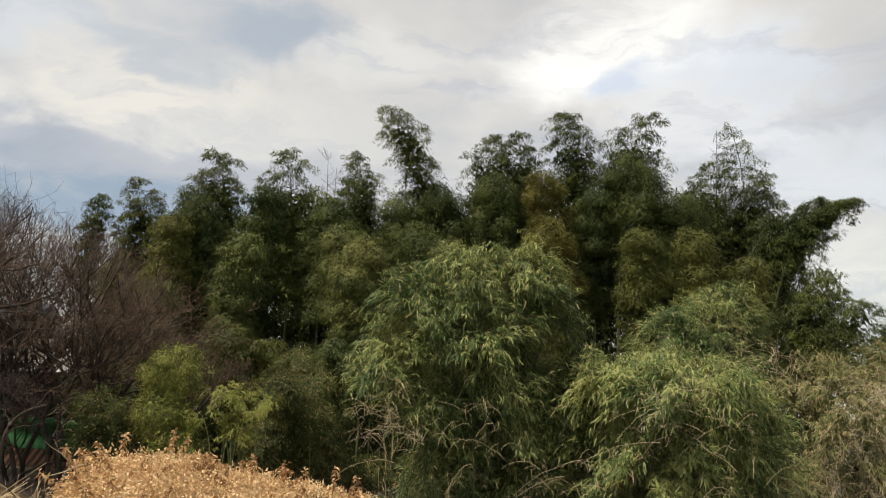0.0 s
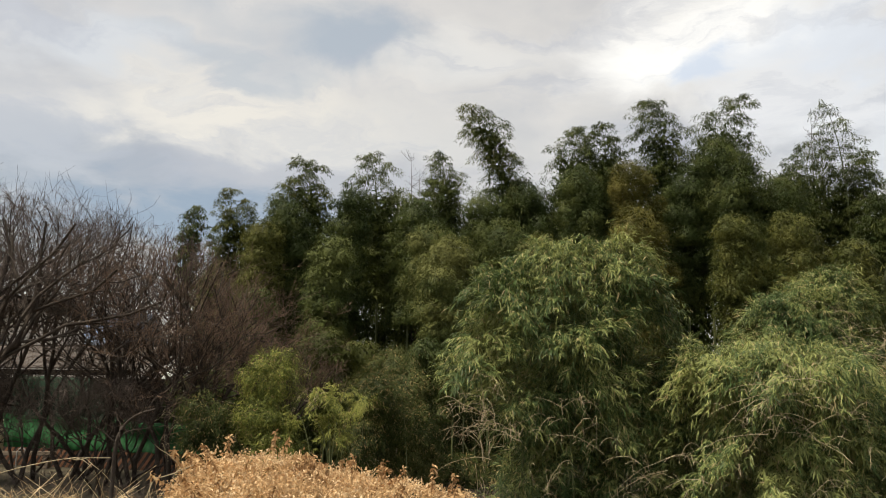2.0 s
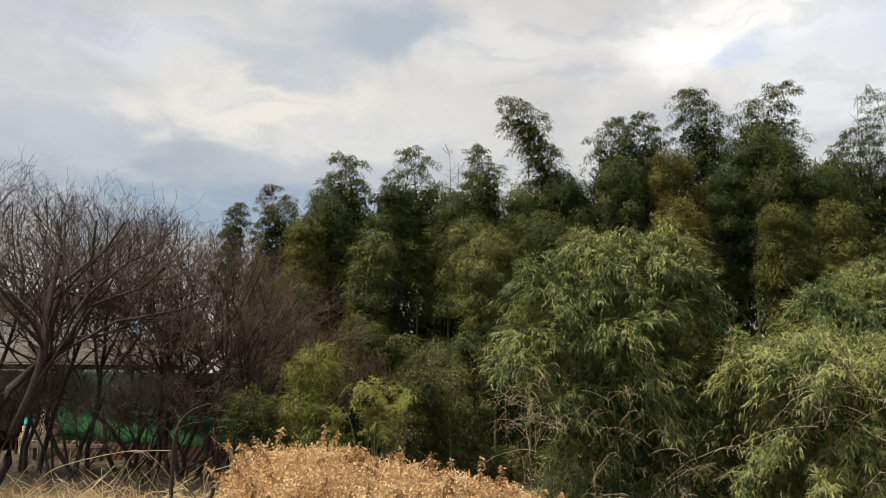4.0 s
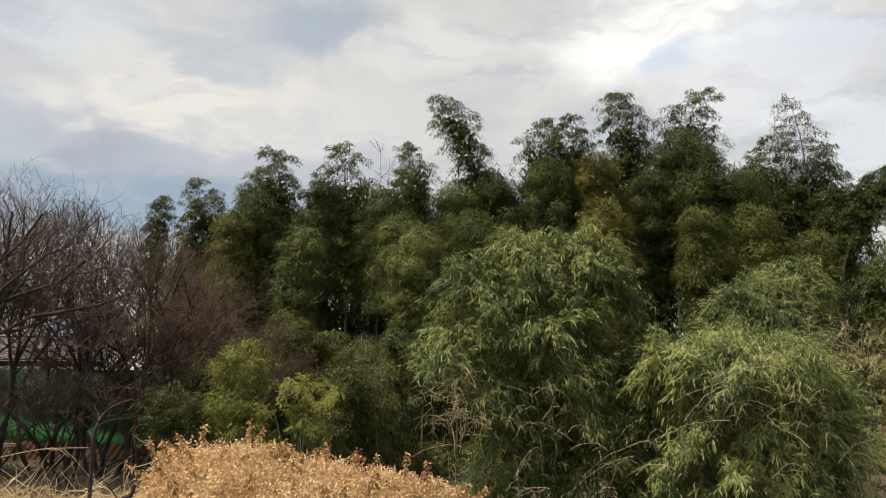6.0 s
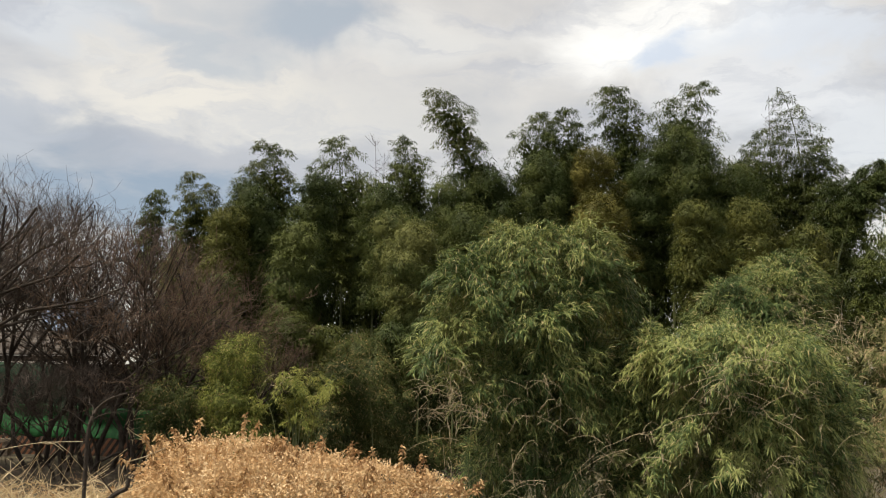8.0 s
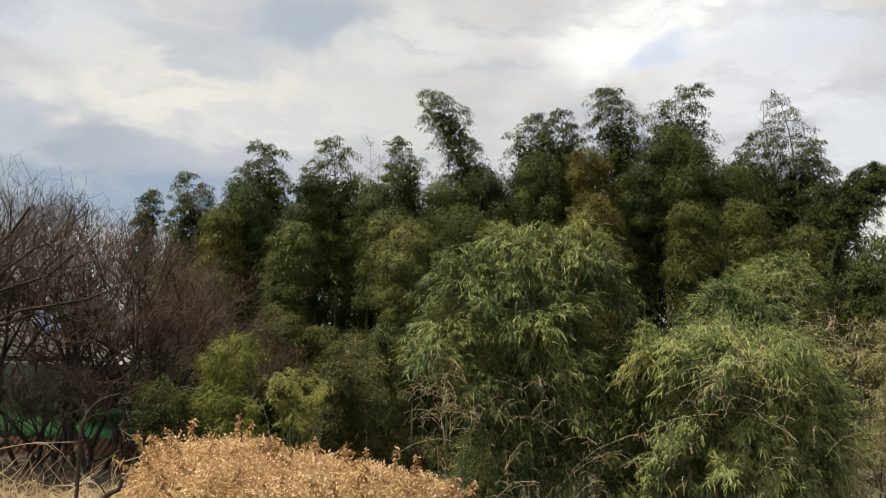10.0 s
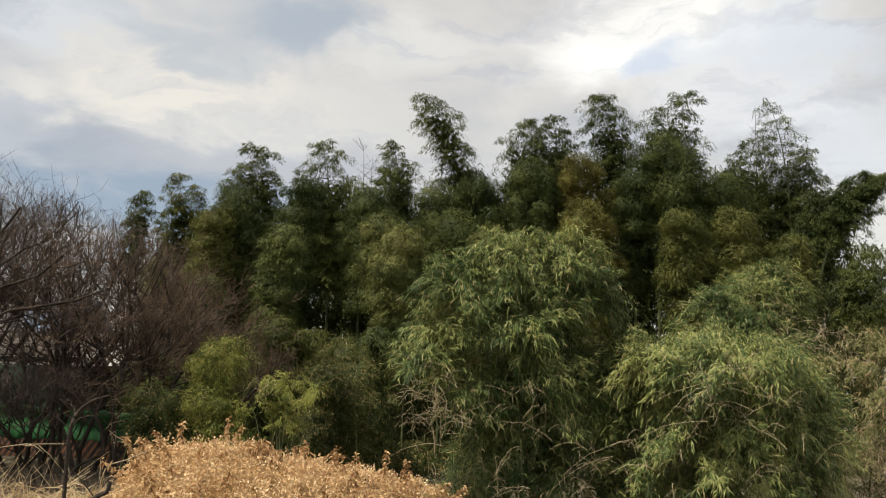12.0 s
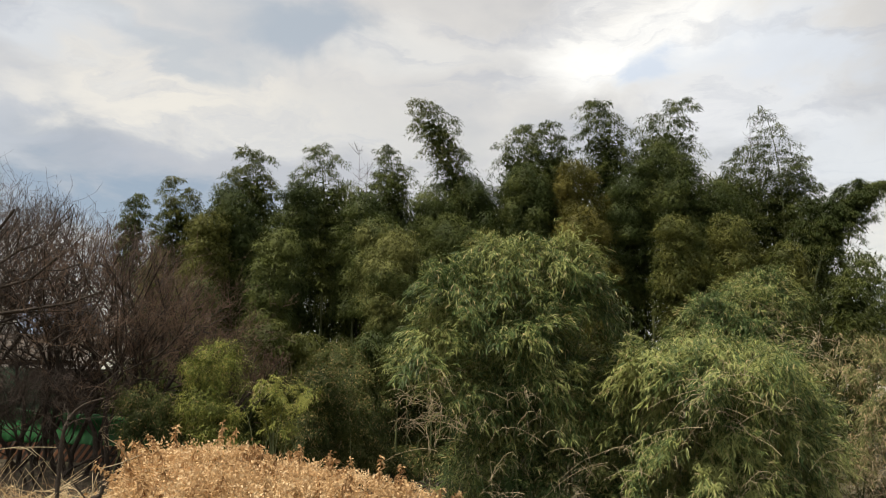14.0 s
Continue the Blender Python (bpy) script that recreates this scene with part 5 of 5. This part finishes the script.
def house(x0, x1, y0, y1, eave, ridge, wall_mat, roof_mat, label, windows):
    """A plain gabled house: walls, eaves, two roof slopes and framed windows."""
    th = thing("house", ((x0 + x1) / 2, y0, 0), label, "house")
    o = Vector(th.location)
    hw, d = (x1 - x0) / 2, y1 - y0
    for nm, sz in (("front_wall", (-hw, hw, 0, 0.15, -0.2, eave)), ("back_wall", (-hw, hw, d - 0.15, d, -0.2, eave)),
                   ("side_wall", (-hw, -hw + 0.15, 0.152, d - 0.152, -0.2, eave)), ("side_wall", (hw - 0.15, hw, 0.152, d - 0.152, -0.2, eave))):
        box_part(nm, sz, wall_mat, th)
    for sgn in (0, 1):
        bm = bmesh.new()
        a, b = (-0.6, eave - 0.15) if sgn == 0 else (d + 0.6, eave - 0.15), (d / 2, ridge)
        pr = [(-hw - 0.5, a[0], a[1]), (hw + 0.5, a[0], a[1]), (hw + 0.5, b[0], b[1]), (-hw - 0.5, b[0], b[1])]
        f = bm.faces.new([bm.verts.new(p) for p in pr])
        r = bmesh.ops.extrude_face_region(bm, geom=[f])
        bmesh.ops.translate(bm, verts=[q for q in r["geom"] if isinstance(q, bmesh.types.BMVert)], vec=(0, 0, 0.14))
        bmesh.ops.recalc_face_normals(bm, faces=bm.faces)
        part("roof", bm, M[roof_mat], th)
        n = int((2 * hw + 1) / 0.45)
        for k in range(n + 1):                                      # standing seams
            x = -hw - 0.5 + (2 * hw + 1) * k / n
            s = Buf()
            add_tube(s, [(x, a[0], a[1] + 0.15), (x, b[0], b[1] + 0.15)], [0.025, 0.025], 4)
            put("seam", s.mesh("seam", M[roof_mat]), th)
    for wx, wz, ww, wh in windows:
        win = put("window", None, th)
        box_part("pane", (wx, wx + ww, -0.03, -0.005, wz, wz + wh), "glass_dark", win, bevel=0.0)
        for sz in ((wx - 0.06, wx, -0.06, 0, wz - 0.06, wz + wh + 0.06), (wx + ww, wx + ww + 0.06, -0.06, 0, wz - 0.06, wz + wh + 0.06),
                   (wx, wx + ww, -0.06, 0, wz + wh, wz + wh + 0.06), (wx, wx + ww, -0.06, 0, wz - 0.06, wz)):
            box_part("frame", sz, "steel", win)
    return th


house(-26.4, -18.95, 38.0, 43.5, 5.75, 6.6, "plaster", "roof", "pale plastered house with a grey roof behind trees", [(1.9, 4.0, 0.7, 0.55), (-1.6, 3.3, 1.2, 1.0)])
house(-21.6, -17.6, 45.0, 52.0, 4.6, 6.5, "plaster", "metal_roof", "distant house with a blue-grey metal roof", [(-1.5, 1.6, 1.4, 1.2)])


def cloth_heap(name, at, size, mat, label, category, bumps=5):
    """A slumped heap of cloth: a rounded block with folds."""
    th = thing(name, at, label, category)
    bm = bmesh.new()
    bmesh.ops.create_icosphere(bm, subdivisions=4, radius=1)
    for v in bm.verts:
        c = v.co
        k = 1 + 0.10 * math.sin(c.x * bumps + c.z * 4) + 0.07 * math.sin(c.y * 9 + c.z * 7) + 0.08 * noise.noise(c * 3)
        v.co = Vector((math.copysign(abs(c.x) ** 0.6, c.x) * size[0], math.copysign(abs(c.y) ** 0.6, c.y) * size[1],
                       (math.copysign(abs(c.z) ** 0.6, c.z) + 1) * size[2])) * k
    for f in bm.faces:
        f.smooth = True
    part("cloth", bm, M[mat], th)
    return th


cloth_heap("cloth_heap", (-12.04, 22.7, -0.05), (0.26, 0.25, 0.62), "cream_cloth", "slumped cream-coloured cloth at the end of a guard fence", "cloth")
cloth_heap("cloth_heap", (-12.22, 22.2, -0.05), (0.22, 0.2, 0.40), "cream_cloth", "smaller crumpled beige cloth beside a guard fence", "cloth", 7)


def barrel(at, r, h, label):
    th = thing("barrel", at, label, "barrel")
    b = Buf()
    z = np.array([0, 0.02, 0.3, 0.32, 0.34, 0.6, 0.62, 0.64, 0.96, 1.0, 1.0]) * h
    rr = np.array([0.9, 1, 1, 1.05, 1, 1, 1.05, 1, 1, 0.9, 0.0]) * r
    add_tube(b, np.stack([np.zeros(11), np.zeros(11), z + np.linspace(0, 0.002, 11)], -1), rr, 20)
    put("body", b.mesh("body", M["turquoise"], True), th)
    lid = Buf()
    add_tube(lid, [(0, 0, h * 0.985), (0, 0, h * 1.02), (0, 0, h * 1.021)], [r * 0.95, r * 0.95, 0.001], 20)
    put("lid", lid.mesh("lid", M["turquoise"]), th)
    return th


barrel((-13.23, 24.0, 0.45), 0.17, 0.62, "turquoise plastic barrel standing on a wooden stand")
stand = thing("stand", (-13.23, 24.0, 0), "low dark wooden stand under a barrel", "stand")
box_part("top", (-0.3, 0.3, -0.25, 0.25, 0.38, 0.45), "dark_wood", stand)
for dx in (-0.25, 0.25):
    for dy in (-0.2, 0.2):
        box_part("leg", (dx - 0.03, dx + 0.03, dy - 0.03, dy + 0.03, -0.1, 0.378), "dark_wood", stand)


def hoop(x, y, wide, high, turn):
    """A bent steel pipe set into the ground."""
    th = thing("pipe_hoop", (x, y, -0.08), "grey steel pipe hoop set into the ground", "hoop", "pipe hoops by the fence")
    th.rotation_euler.z = turn
    s = np.linspace(0, math.pi, 9)
    r = wide / 2
    pts = [(-r, 0, -0.05), (-r, 0, (high - r) / 2)] + [(-r * math.cos(q), 0, high - r + r * math.sin(q)) for q in s] + [(r, 0, (high - r) / 2), (r, 0, -0.05)]
    b = Buf()
    add_tube(b, pts, np.full(len(pts), 0.017), 8)
    put("pipe", b.mesh("pipe", M["steel"], True), th)
    return th


hoop(-11.43, 21.0, 0.22, 0.62, 0.2)
hoop(-10.36, 21.0, 0.22, 0.62, -0.1)
plank = thing("plank", (-12.21, 22.0, 0.30), "weathered grey plank laid along a guard fence", "plank")
box_part("board", (0, -9.99 - (-12.21), -0.10, 0.10, 0, 0.10), "grey_wood", plank)
for bx in (0.2, -9.99 - (-12.21) - 0.2):
    box_part("block", (bx - 0.08, bx + 0.08, -0.09, 0.09, -0.42, -0.002), "grey_wood", plank)
